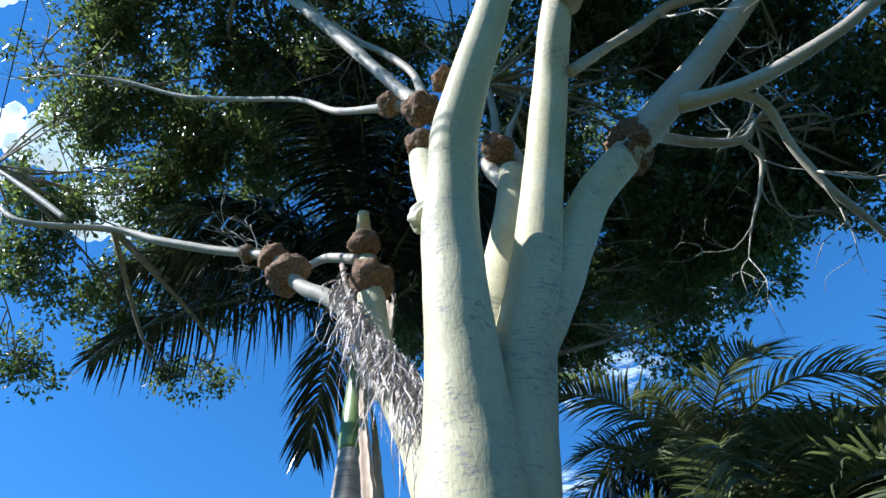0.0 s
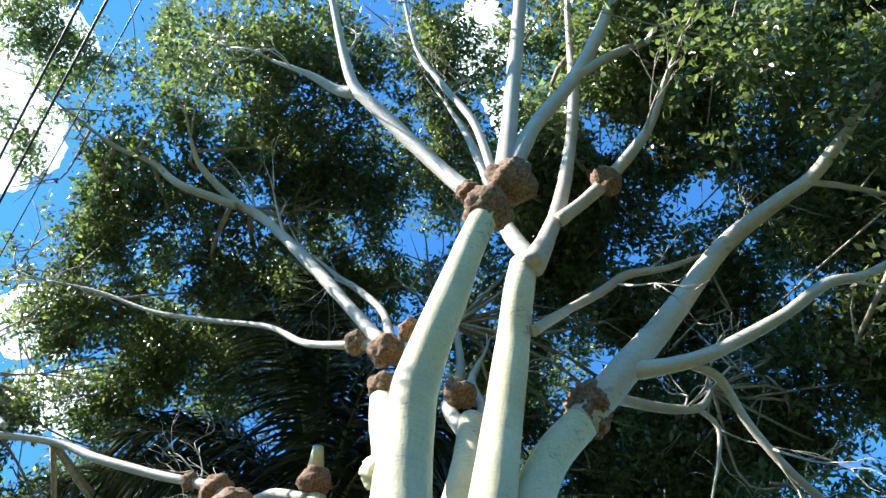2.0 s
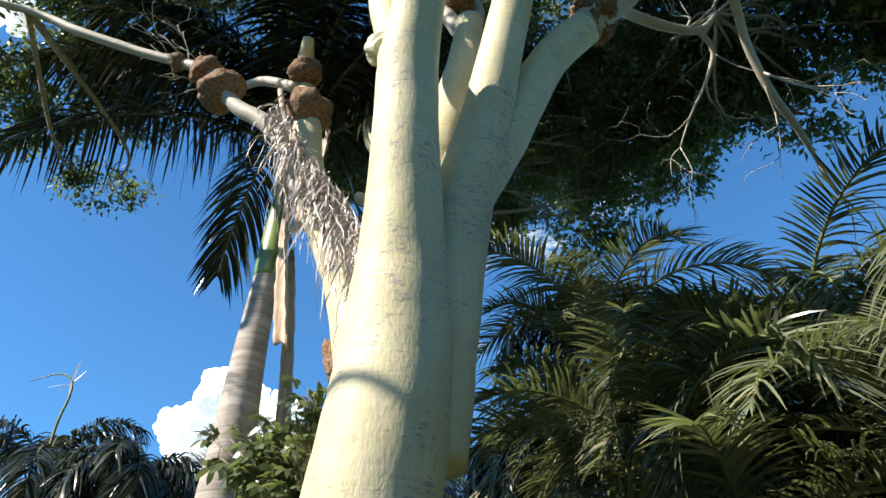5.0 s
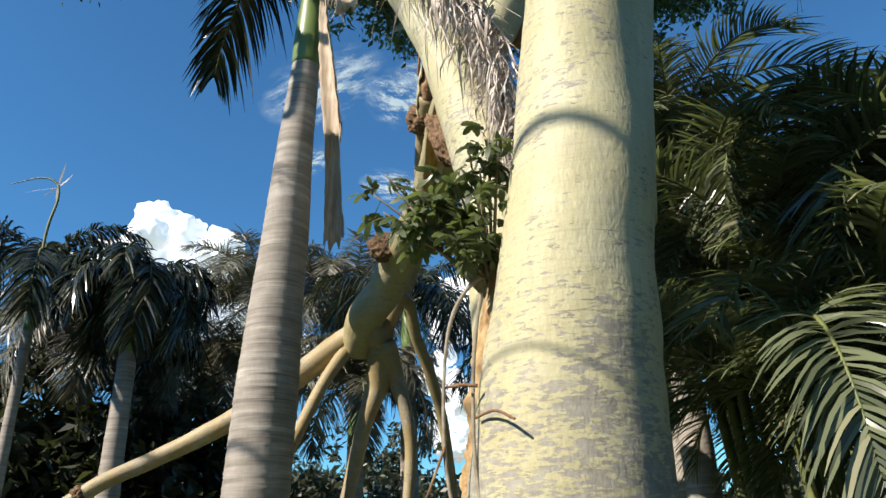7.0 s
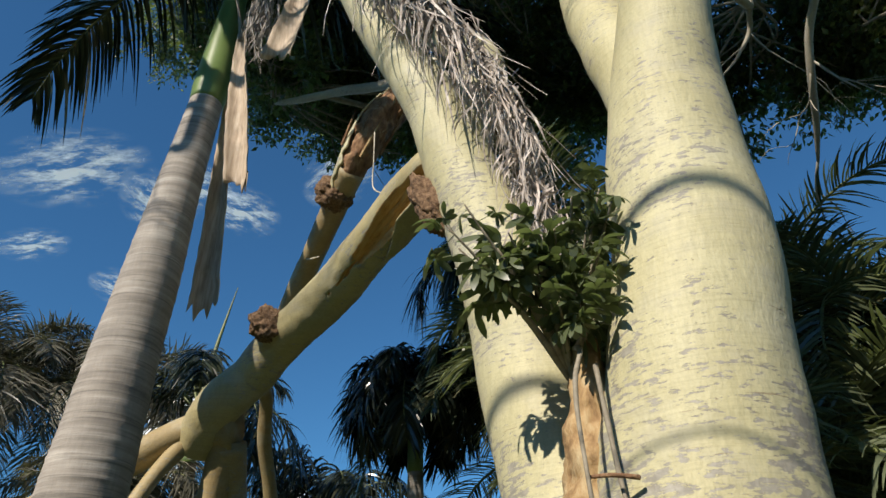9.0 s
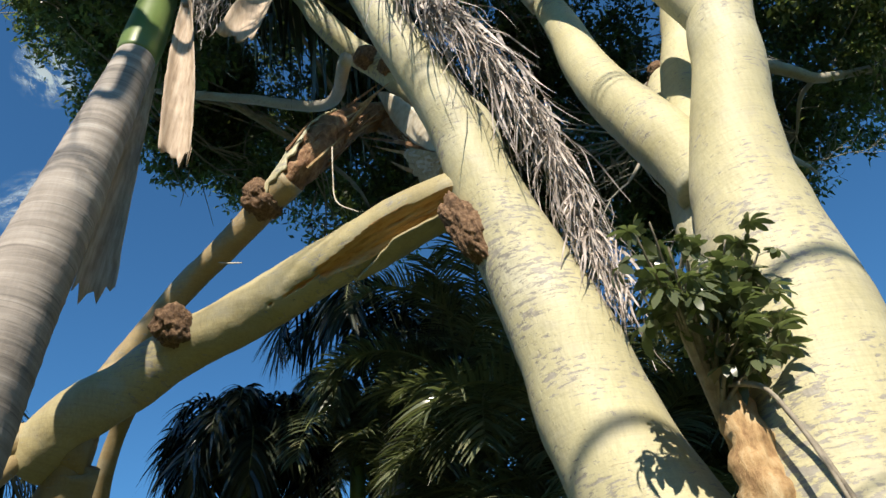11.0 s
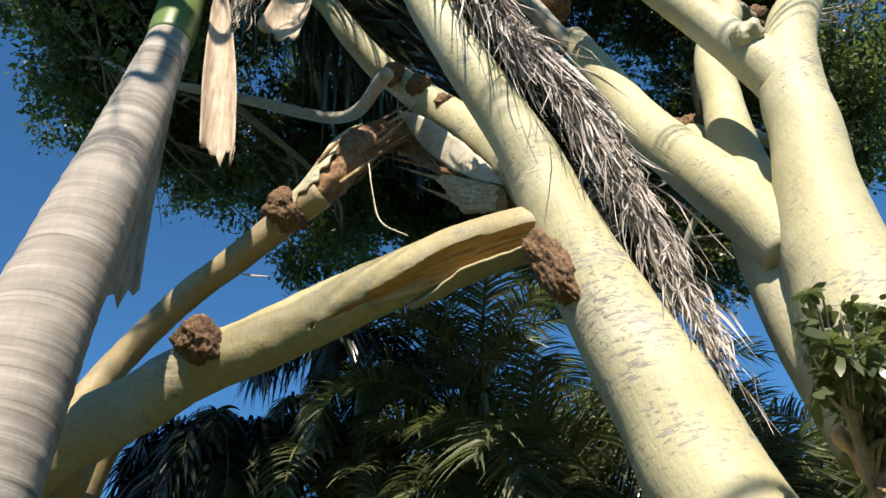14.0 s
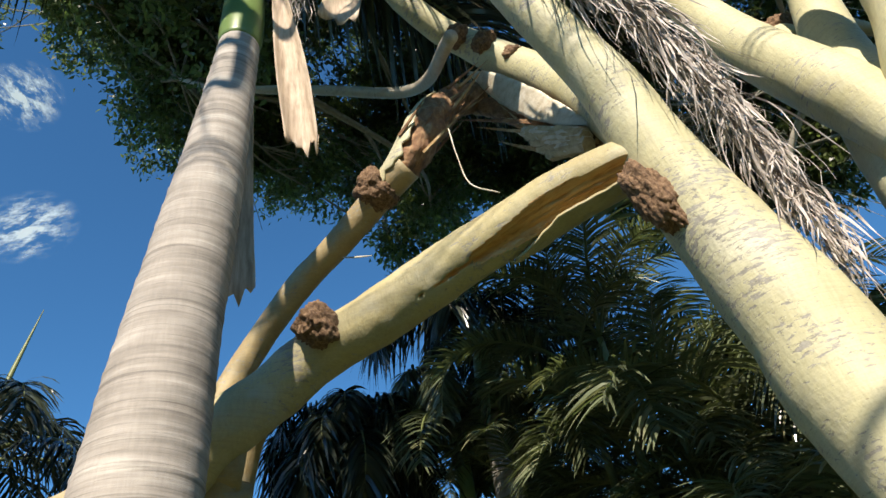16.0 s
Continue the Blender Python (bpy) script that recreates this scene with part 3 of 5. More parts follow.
# leaf masses: x, y, z, radius
MASSES = {
    "left": [(-5.65, -0.41, 15.9, 0.98), (-3.71, 0, 16.82, 1.49), (-1.54, 0.58, 12.92, 1.21), (-2.57, 0.83, 13.04, 0.84), (-4.27, 0.92, 12.76, 0.84), (-3.02, 2.42, 12.41, 1.21), (-3.93, 1.72, 12.75, 0.84), (-5.04, 2.27, 11.95, 0.56), (-4.13, 3.36, 12.06, 1.02), (-2.29, 3.35, 11.79, 1.02), (-5.31, 3.46, 11.91, 0.56), (-4.71, 4.64, 13.06, 0.7)],
    "top": [(-0.69, 0.08, 13.73, 1.12), (-0.68, 1.79, 13.4, 1.3), (0.9, 0.48, 14.29, 1.02), (1.29, 1.47, 14.1, 1.02), (-0.1, 2.61, 13.23, 1.12), (-1.48, 2.03, 13.16, 1.02), (1.11, 3, 13.67, 1.02), (3.79, 0.95, 14.01, 0.56), (-0.86, 3.12, 12.43, 0.84), (2.84, 1.24, 14.58, 0.56), (1.59, 2.4, 14.37, 0.93), (3.24, 2.23, 14.3, 0.65)],
    "front": [(3.91, -0.89, 13.72, 1.3), (5.77, -0.34, 13.2, 1.3), (7.97, -0.79, 11.05, 1.3), (4.87, -1.91, 13.28, 1.12)],
    "right": [(5.06, 1, 12.72, 0.74), (4.98, 1.91, 12.49, 0.84), (5.74, 1.26, 11.93, 0.93), (6.17, 1.59, 10.68, 1), (4.22, 3.49, 11.65, 0.84), (7, 0.03, 10.45, 1), (6.88, 0.83, 10.5, 0.7), (7.21, 1.03, 9.5, 0.8), (6.58, 2.21, 9, 0.8), (5.95, 2.76, 9.16, 0.6), (3.53, 4.07, 11.51, 0.74), (4.69, 2.85, 11.24, 0.56)],
    "right_low": [(6.39, 3.16, 7.97, 0.8), (5.57, 3.82, 8.15, 0.7), (5.1, 3.97, 10.47, 0.6), (3.98, 4.47, 10.67, 0.7), (3.59, 5.08, 11.03, 0.6), (5.12, 4.94, 8.44, 0.6), (4.89, 4.82, 9.34, 0.5), (4.33, 6.06, 9.35, 0.8), (3.18, 7.25, 9.4, 0.7), (3.36, 7.56, 8.7, 0.59), (4.14, 6.48, 8.99, 0.6), (4.72, 5.55, 8.8, 0.6)],
    "back": [(-1.44, 8.76, 10.56, 0.52), (-1.36, 9.4, 12.07, 0.9), (-0.33, 9.41, 10.8, 0.57), (1.41, 9.18, 10.77, 0.7), (1.31, 9.42, 9.78, 0.48), (1.71, 8.57, 11.24, 0.9), (4.04, 8.22, 9.83, 0.5), (0.41, 8.68, 11.66, 0.9), (4.32, 7.1, 10.21, 0.7), (1.37, 6.1, 11.98, 1.02), (2.54, 5.04, 11.91, 0.93), (3.31, 3.12, 11.96, 0.93)],
    "back_right": [(6.88, 3.11, 10.22, 0.7), (3.3, 2.23, 11.97, 0.74), (4.74, 0.82, 10.56, 0.65), (6.24, 0.66, 9.04, 0.5), (6.8, 4.25, 9.1, 0.9), (5.98, 4.29, 9.94, 0.8), (3.86, 6.15, 10.58, 1), (-0.35, 9.19, 11.43, 0.6), (1.39, 8.08, 11.5, 0.6), (5.03, 5.36, 10.26, 0.9), (6.69, 3.38, 8.86, 0.7)],
    "mid_right": [(3.19, 6.36, 9.54, 0.7), (3.78, 5.63, 9.26, 0.6), (4.45, 4.78, 8.97, 0.5), (4.92, 5.06, 8.36, 0.6), (4.99, 4.14, 9.1, 0.5), (5.73, 3.88, 8.74, 0.7), (5.85, 4.58, 8.18, 0.6), (3.7, 4.59, 10.69, 0.8), (4.74, 3.73, 10.08, 0.7), (3.02, 4.3, 11.48, 0.56), (5.4, 5.22, 7.95, 0.5), (3.08, 5.66, 10.2, 0.5)],
    "behind_palm": [(-3.09, 5, 12.35, 0.9), (-1.49, 4.12, 12.28, 0.84), (-4.28, 4.93, 12.49, 0.8), (-5.25, 5.34, 12.36, 0.6), (-3.27, 6.77, 12.49, 1.1), (-5, 6.33, 11.8, 0.9), (-1.67, 6.15, 13.44, 1), (-2.65, 3.38, 12.79, 0.84), (-3.98, 3, 12.36, 0.93), (-5.37, 3.97, 12.33, 0.6), (-5.12, 2.63, 11.85, 0.56), (-1.58, 7.82, 12.31, 0.9)],
    "back_top": [(2.54, 3.61, 12.19, 0.84), (3.33, 1.66, 11.44, 0.84), (4.64, 1.47, 10.62, 0.56), (4.09, 0.55, 10.88, 0.65), (1.34, 7.88, 12.38, 0.9), (0.23, 9.57, 11.67, 0.7), (1.68, 4.99, 12.21, 0.93), (0.19, 8.39, 12.03, 0.7), (4.44, 6.61, 9.88, 0.9), (6.48, 4.6, 8.44, 0.6), (5.17, 4.6, 11.59, 0.6), (3.57, 7.43, 11.28, 0.7)],
    "fill": [(0.14, 4.05, 12.66, 0.65), (0.88, 3.69, 12.9, 0.74), (-0.71, 4.61, 12.77, 0.74), (0.03, 3.33, 12.94, 0.56), (1.09, 4.93, 12.25, 0.37), (-1.84, 3.31, 13.11, 0.93), (-3.92, 5.21, 13.11, 0.9), (-2.75, 5.58, 13.38, 1), (-1.44, 5.24, 12.81, 0.84), (-4.64, 2.46, 12.7, 0.56), (-5.39, 1.58, 13.06, 0.37)],
    "far_back": [(-2.59, 13.63, 15, 0.81), (-1.34, 9.36, 11.94, 0.8), (-0.72, 10.35, 12.34, 0.83), (0, 9.28, 10.46, 0.58), (0.44, 9.93, 11.32, 0.83), (1.06, 10.97, 11.69, 0.8), (1.89, 10.04, 11.72, 0.9), (1.72, 8.51, 9.26, 0.46), (3.03, 8.2, 8.39, 0.43), (2.98, 10.58, 11.81, 0.9), (4.77, 8.49, 10.04, 0.6), (0.06, 9.37, 12.84, 0.9), (-1.13, 9.19, 13.16, 0.9)],
    "rear_left": [(2.07, 9.25, 10.49, 0.8), (2.94, 9.05, 10.11, 0.6), (3.26, 8.58, 10.88, 0.9), (3.75, 7.92, 10.26, 0.7), (2.95, 7.95, 11.42, 1), (4.03, 7.56, 10.91, 0.8), (1.29, 9.17, 9.97, 0.69), (-0.03, 9.22, 10.12, 0.7), (-0.61, 7.12, 8.65, 0.66), (-0.7, 8.49, 10.78, 0.9), (1.62, 8.15, 11.38, 1), (2.31, 7.34, 12.04, 1), (1.17, 8.88, 11.16, 0.9), (0.13, 8.71, 11.02, 0.9)],
    "rear_right": [(3.78, 2.6, 11.53, 0.9), (5.11, 2.78, 10.53, 0.9), (6.09, 2.76, 9.56, 0.8), (6.02, 3.57, 10.34, 0.9), (2.94, 3.62, 12.02, 0.9), (3.01, 2.7, 12, 0.9), (6.85, 2.86, 8.64, 0.8), (7.5, 3.54, 9.41, 0.8), (4.76, 0.47, 9.1, 0.8), (5.63, 0.91, 8.27, 0.6), (4.19, 0.7, 10.99, 0.9), (3.72, 1.69, 11.5, 0.9)],
    "left_low": [(-7.31, 5.6, 10.49, 0.8), (-6.13, 5.67, 10.74, 0.7), (-6.26, 4.98, 11.12, 0.8), (-5.79, 6.55, 10.28, 0.6), (-4.43, 6.52, 10.64, 0.8), (-5.06, 7.92, 9.86, 0.5), (-5.55, 7.64, 9.83, 0.3), (-3.86, 6.6, 10.87, 0.5), (-6.71, 4.4, 11.78, 0.6), (-6.12, 4.87, 12.01, 0.4), (-7.54, 6.41, 9.51, 0.5), (-1.35, 7.93, 10.05, 0.3)],
}


def leaf_mesh(name, centres, ways, lengths, widths, rng, material):
    """One folded leaf for each centre."""
    n = len(centres)
    ways = ways / np.linalg.norm(ways, axis=1)[:, None]
    rnd = rng.normal(size=(n, 3))
    side = np.cross(ways, rnd)
    side /= np.linalg.norm(side, axis=1)[:, None] + 1e-9
    up = np.cross(side, ways)
    L, W = lengths[:, None], widths[:, None]
    v = np.empty((n, 6, 3))
    v[:, 0] = centres
    v[:, 1] = centres + ways * L * 0.45 + side * W * 0.5 + up * W * 0.18
    v[:, 2] = centres + ways * L - up * L * 0.10
    v[:, 3] = centres + ways * L * 0.45 - side * W * 0.5 + up * W * 0.18
    v = v[:, :4]
    me = bpy.data.meshes.new(name)
    me.vertices.add(4 * n)
    me.vertices.foreach_set("co", v.reshape(-1))
    me.loops.add(4 * n)
    me.loops.foreach_set("vertex_index", np.arange(4 * n, dtype=np.int32))
    me.polygons.add(n)
    me.polygons.foreach_set("loop_start", np.arange(0, 4 * n, 4, dtype=np.int32))
    me.materials.append(material)
    me.update(calc_edges=True)
    me.validate()
    return me


def foliage(masses, rng, leaf_len=0.12, leaf_wide=0.054, dense=112.0, per=26, gaps=-0.10, material=None):
    """Leaves in tufts that fill the masses unevenly."""
    cs, ws = [], []
    for x, y, z, r in masses:
        count = int(dense * r ** 2.2 * 2.0) + 6
        d = rng.normal(size=(count, 3))
        d /= np.linalg.norm(d, axis=1)[:, None]
        rad = r * 1.18 * rng.random(count) ** 0.45
        tuft = np.array((x, y, z)) + d * rad[:, None] * (1.1, 1.1, 0.75)
        keep = np.array([noise.noise(Vector(t * 0.8)) + 0.6 * noise.noise(Vector(t * 2.1)) for t in tuft]) > gaps
        tuft, d = tuft[keep], d[keep]
        for c, w in zip(tuft, d):
            k = per + rng.integers(-5, 6)
            way = rng.normal(size=(k, 3)) * 0.8 + w * 0.5 + (0, 0, -0.35)
            cs.append(c + rng.normal(size=(k, 3)) * 0.10)
            ws.append(way)
    cs, ws = np.vstack(cs), np.vstack(ws)
    n = len(cs)
    return leaf_mesh("foliage", cs, ws, leaf_len * (0.6 + 0.7 * rng.random(n)), leaf_wide * (0.6 + 0.7 * rng.random(n)), rng, material or LEAF)


def twigs(masses, limbs, rng):
    """Thin boughs from the nearest limb into each leaf mass, each with finer twigs."""
    ends = np.vstack([spline(r, 0.3)[:, :4] for r in limbs])
    verts, faces = [], []
    for x, y, z, r in masses:
        c = np.array((x, y, z))
        cost = np.linalg.norm(ends[:, :3] - c, axis=1) + 0.35 * np.abs(ends[:, 3] - 0.04) * 10
        a = ends[np.argmin(cost)]
        gap = c - a[:3]
        mid = a[:3] + gap * 0.5 + rng.normal(size=3) * 0.12 * np.linalg.norm(gap)
        start = min(a[3] * 0.7, 0.045)
        rows = [[(*a[:3], start), (*mid, start * 0.6), (*c, start * 0.35), (*(c + gap / (np.linalg.norm(gap) + 0.01) * r * 0.6), 0.004)]]
        for _ in range(5):
            e = c + rng.normal(size=3) * r * 0.6
            f = mid + (c - mid) * rng.random()
            rows.append([(*f, 0.014), (*((e + f) / 2 + rng.normal(size=3) * 0.1), 0.010), (*e, 0.004)])
        for row in rows:
            v, f = tube(row, 5, 0.25, 0)
            faces += [tuple(i + len(verts) for i in q) for q in f]
            verts += v
    return mesh_of("twig", verts, faces, TWIG)


rng = np.random.default_rng(5)
EVERY_BOUGH = list(STEMS.values()) + BRANCHES
for key, masses in MASSES.items():
    tagged(part("foliage", foliage(masses, rng, gaps=0.02 if key in ("left", "fill") else -0.17), tree, "small dark green leaves in loose tufts"), kind="stuff")
    tagged(part("twig", twigs(masses, EVERY_BOUGH, rng), tree, "thin pale twigs"), kind="stuff")


def end_twigs(rows, rng):
    """Fine forking twigs that carry on from the end of a branch."""
    s = spline(rows, 0.2)
    tip, way = s[-1, :3], s[-1, :3] - s[-3, :3]
    way = way / np.linalg.norm(way)
    verts, faces = [], []

    def grow(p, w, r, long, depth):
        mid = p + w * long * 0.5 + rng.normal(size=3) * long * 0.08
        e = p + w * long + rng.normal(size=3) * long * 0.12
        v, f = tube([(*p, r), (*mid, r * 0.8), (*e, r * 0.45)], 6, 0.15, 0.05)
        faces.extend(tuple(i + len(verts) for i in q) for q in f)
        verts.extend(v)
        if depth:
            for _ in range(2 + (depth > 1)):
                u = w + rng.normal(size=3) * 0.45 + np.array((0, 0, 0.12))
                start = mid if rng.random() < 0.4 else e
                grow(start, u / np.linalg.norm(u), r * 0.5, long * (0.5 + 0.35 * rng.random()), depth - 1)

    grow(tip, way, max(s[-1, 3] * 0.7, 0.010), 0.7, 3)
    for _ in range(2):
        k = rng.integers(len(s) // 2, len(s) - 1)
        u = way + rng.normal(size=3) * 0.7
        grow(s[k, :3], u / np.linalg.norm(u), max(s[k, 3] * 0.25, 0.009), 0.6, 2)
    return mesh_of("twig", verts, faces, GREY_BARK)


for rows in BRANCHES[:-1]:
    tagged(part("twig", end_twigs(rows, rng), tree, "thin bare pale twigs"), kind="stuff")

# ---------------------------------------------------------------- the broken limb
broken = thing("broken_branch", "snapped pale limb split open to orange wood, propped on the ground", "branch")
BROKEN = [
    [(0.28, 3.7, 4.42, 0.15), (0.24, 3.95, 4.5, 0.165), (0.21, 4.35, 4.53, 0.175), (0.17, 4.75, 4.5, 0.18), (0.12, 5.1, 4.46, 0.19), (0.04, 5.47, 4.37, 0.192), (-0.12, 5.81, 4.22, 0.19), (-0.25, 6.14, 4.11, 0.19), (-0.39, 6.4, 3.92, 0.19), (-0.6, 6.58, 3.69, 0.195), (-0.72, 6.9, 3.42, 0.18)],
    [(0.115, 5.40, 5.60, 0.122), (0.079, 5.69, 5.48, 0.118), (0.045, 6.09, 5.28, 0.112), (0.02, 6.5, 5.14, 0.11), (-0.02, 6.82, 4.93, 0.108), (-0.07, 7.1, 4.68, 0.108), (-0.2, 7.25, 4.3, 0.11), (-0.45, 7.25, 3.75, 0.11)],
    [(-0.408, 6.652, 3.513, 0.17), (-0.773, 6.843, 3.535, 0.14), (-1.358, 6.859, 3.116, 0.125), (-1.977, 6.829, 2.686, 0.104), (-2.674, 6.833, 2.338, 0.085), (-3.334, 6.785, 2.014, 0.077), (-4.161, 6.769, 1.338, 0.059), (-4.941, 6.783, -0.02, 0.04)],
    [(-0.768, 6.842, 3.466, 0.079), (-0.999, 6.717, 3.095, 0.064), (-1.197, 6.582, 2.633, 0.062), (-1.41, 6.459, 2.101, 0.06), (-1.749, 6.291, 1.016, 0.051), (-2.013, 6.201, -0.02, 0.04)],
    [(-0.456, 6.753, 3.468, 0.16), (-0.494, 6.961, 3.059, 0.121), (-0.613, 6.954, 2.712, 0.089), (-0.717, 6.946, 2.275, 0.075), (-0.921, 6.945, 1.316, 0.06), (-1.148, 6.977, -0.02, 0.05)],
    [(-0.44, 6.752, 3.418, 0.15), (-0.289, 6.975, 3.048, 0.091), (-0.176, 7.031, 2.591, 0.066), (-0.171, 7.08, 2.148, 0.059), (-0.262, 7.076, 1.254, 0.045), (-0.354, 7.156, -0.045, 0.04)],
    [(-0.293, 6.452, 3.897, 0.07), (-0.156, 6.847, 3.892, 0.063), (-0.088, 7.083, 3.597, 0.063), (0.081, 7.375, 3.178, 0.064), (0.223, 7.67, 2.603, 0.058), (0.34, 7.93, 1.417, 0.05), (0.362, 8.139, -0.073, 0.04)],
]

# torn wood: the split along the hanging limb, the ragged break, and splinters fanning from the stem
VIEW = (-0.54, -0.51, -0.66)      # the open side of the split
lv, bark_faces, torn_faces = split_limb(BROKEN[0], VIEW, lambda s: 12 - 4 * s, lambda s: np.interp(s, (0, 0.25, 0.75, 1.0, 1.3, 1.32, 1.75, 1.8), (26, 34, 38, 28, 10, 2.8, 2.5, 0)), 0.30, 110, 0.022)
part("limb", mesh_of("limb", lv, bark_faces, DRY_BARK), broken, "yellow bark torn open along one side")
part("split", mesh_of("split", lv, torn_faces, SPLIT), broken, "split orange heartwood")
flap = part("bark_flap", mesh_of("bark_flap", *peel(BROKEN[0][:5], VIEW, lambda s: 66 - 8 * s, lambda s: max(1.0, 40 * min(1.0, (1.12 - s) * 2.2)), lambda s: 0.006 + 0.03 * min(s, 1.1) if s < 1.12 else -0.01, 0.025, 16, 3.0), DRY_BARK), broken, "flap of pale bark curling off the split")
thicken(flap, 0.022)
HB = STEMS["back_limb"]
SLAB = [(0.752, 4.974, 6.937, 0.01, -0.005, -0.036), (0.69, 4.791, 6.573, 0.044, 0.046, -0.081), (0.653, 4.564, 6.131, 0.041, 0.074, -0.092), (0.592, 4.306, 5.65, 0.015, 0.062, -0.067), (0.523, 4.071, 5.241, -0.018, 0.005, -0.019)]      # middle of the slab and half its width, as vectors
slab_path = spline(SLAB, 0.03)
slab_rows = [(p[:3] + p[3:6] * u * (1 + 0.12 * noise.noise(Vector(p[:3] * 9))) + np.array((0.58, 0.25, 0.78)) * 0.018 * u * u) for p in slab_path for u in np.linspace(-1, 1, 9)]
thicken(part("peeled_slab", mesh_of("peeled_slab", slab_rows, [(i * 9 + k, i * 9 + k + 1, i * 9 + k + 10, i * 9 + k + 9) for i in range(len(slab_path) - 1) for k in range(8)], PEELED), broken, "bare white wood peeled of its bark"), 0.035)
part("torn_wedge", mesh_of("torn_wedge", *tube([(0.736, 4.008, 5.194, 0.104), (0.777, 4.288, 5.583, 0.117), (0.837, 4.587, 6.039, 0.111), (0.868, 4.871, 6.433, 0.092), (0.865, 5.133, 6.722, 0.069)], 30, 0.025, 0.30, 9.0), TORN), broken, "brown torn wood below the peeled limb")
FAN_ROOT, FAN_TOP, FAN_LOW = np.array((0.492, 4.113, 5.165)), np.array((0.765, 4.793, 5.998)), np.array((0.729, 4.59, 5.479))
for k in range(13):
    # split boards fanning out of the fork
    u = k / 12
    e = FAN_TOP * (1 - u) + FAN_LOW * u
    a = FAN_ROOT + (0, 0, -0.12 * u)
    e = a + (e - a) * (0.82 + 0.3 * abs(noise.noise(Vector((k * 1.7, 0, 0)))) - 0.07 * (k % 3))
    mid = (a + e) / 2 + np.array((0.02, 0, 0.02)) * noise.noise(Vector((k * 2.3, 1, 0)))
    part("splinter", mesh_of("splinter", *tube([(*a, 0.05), (*mid, 0.052), (*(mid * 0.3 + e * 0.7), 0.046), (*e, 0.006)], 7, 0.07, 0.35, 11.0, seed=k), (BOARD, PEELED, BOARD)[k % 3], False), broken, "pale split board" if k == 0 else "")
# ragged hollow end of the snapped limb: an open shell of bark with torn plates inside
SNAP = [(0.085, 5.62, 5.5, 0.1), (0.112, 5.44, 5.62, 0.122), (0.192, 5.3, 5.867, 0.151), (0.329, 5.225, 6.18, 0.16), (0.594, 5.167, 6.559, 0.148), (0.845, 5.008, 6.748, 0.115)]
part("break", mesh_of("break", *tube(SNAP, 36, 0.02, 0.20, 11.0), TORN), broken, "ragged brown broken wood")
thicken(part("torn_bark", mesh_of("torn_bark", *peel(SNAP[:5], VIEW, lambda s: -95 - 10 * s, lambda s: max(2.0, 62 - 60 * max(0.0, s - 0.45)), lambda s: 0.02, 0.025, 14, 26.0), BARK), broken, "curled edge of bark at the break"), 0.016)
rb = np.random.default_rng(3)
for k in range(22):
    # splinters of the stem, from the fork out towards the break
    a = np.array((0.671, 4.121, 5.325)) + rb.normal(size=3) * (0.03, 0.06, 0.07)
    e = np.array((0.77, 4.971, 6.397)) + rb.normal(size=3) * (0.05, 0.15, 0.17)
    e = a + (e - a) * (0.45 + 0.55 * rb.random())
    mid = (a + e) / 2 + rb.normal(size=3) * 0.03
    part("splinter", mesh_of("splinter", *tube([(*a, 0.03), (*mid, 0.012 + 0.016 * rb.random()), (*e, 0.002)], 4, 0.12, 0.25, 9.0), (TORN, SCAR, BOARD, SCAR)[k % 4], False), broken)
for k in range(34):
    # torn fibres standing off the hollow end
    u = rb.random()
    a = np.array((0.120, 5.415, 5.720)) * (1 - u) + np.array((0.541, 5.109, 6.505)) * u + np.array(VIEW) * 0.10 + rb.normal(size=3) * 0.06
    e = a + np.array((0.10, -0.30, 0.22)) * (0.4 + 0.8 * rb.random()) + rb.normal(size=3) * 0.05
    part("splinter", mesh_of("splinter", *tube([(*a, 0.016), (*((a + e) / 2), 0.012), (*e, 0.002)], 4, 0.12, 0.25, 9.0), (TORN, SCAR, TORN)[k % 3], False), broken)
for rows in ([(0.180, 5.000, 5.750, 0.006), (0.170, 4.970, 5.400, 0.005), (0.150, 4.900, 5.050, 0.006), (0.200, 4.720, 4.860, 0.004)], [(-0.050, 5.720, 4.820, 0.004), (-0.100, 5.850, 4.860, 0.007), (-0.110, 5.950, 4.920, 0.004)]):
    part("bark_strip", mesh_of("bark_strip", *tube(rows, 5, 0.05, 0.2, 12), PEELED), broken, "loose pale strip of bark")
for k, rows in enumerate(BROKEN):
    if k:
        part("limb" if k < 2 else "fork", mesh_of("limb", *tube(rows, 24 if k < 2 else 14, 0.05, 0.05, 4.0, seed=k * 2.0), DEAD_BARK), broken)
for k, (c, s, w) in enumerate([((-0.373, 5.944, 4.191), 0.17, (-0.3, 0.8, -0.2)), ((0.042, 5.695, 5.504), 0.18, (-0.2, 0.8, -0.5)), ((-0.599, 7.44, 2.832), 0.11, (0, 0, 1)), ((-3.365, 6.786, 1.996), 0.1, (1, 0, 0.5))]):
    part("burl", burl_mesh(c, s, w, 5, 11 + k * 2.3), broken, "rough brown burl")


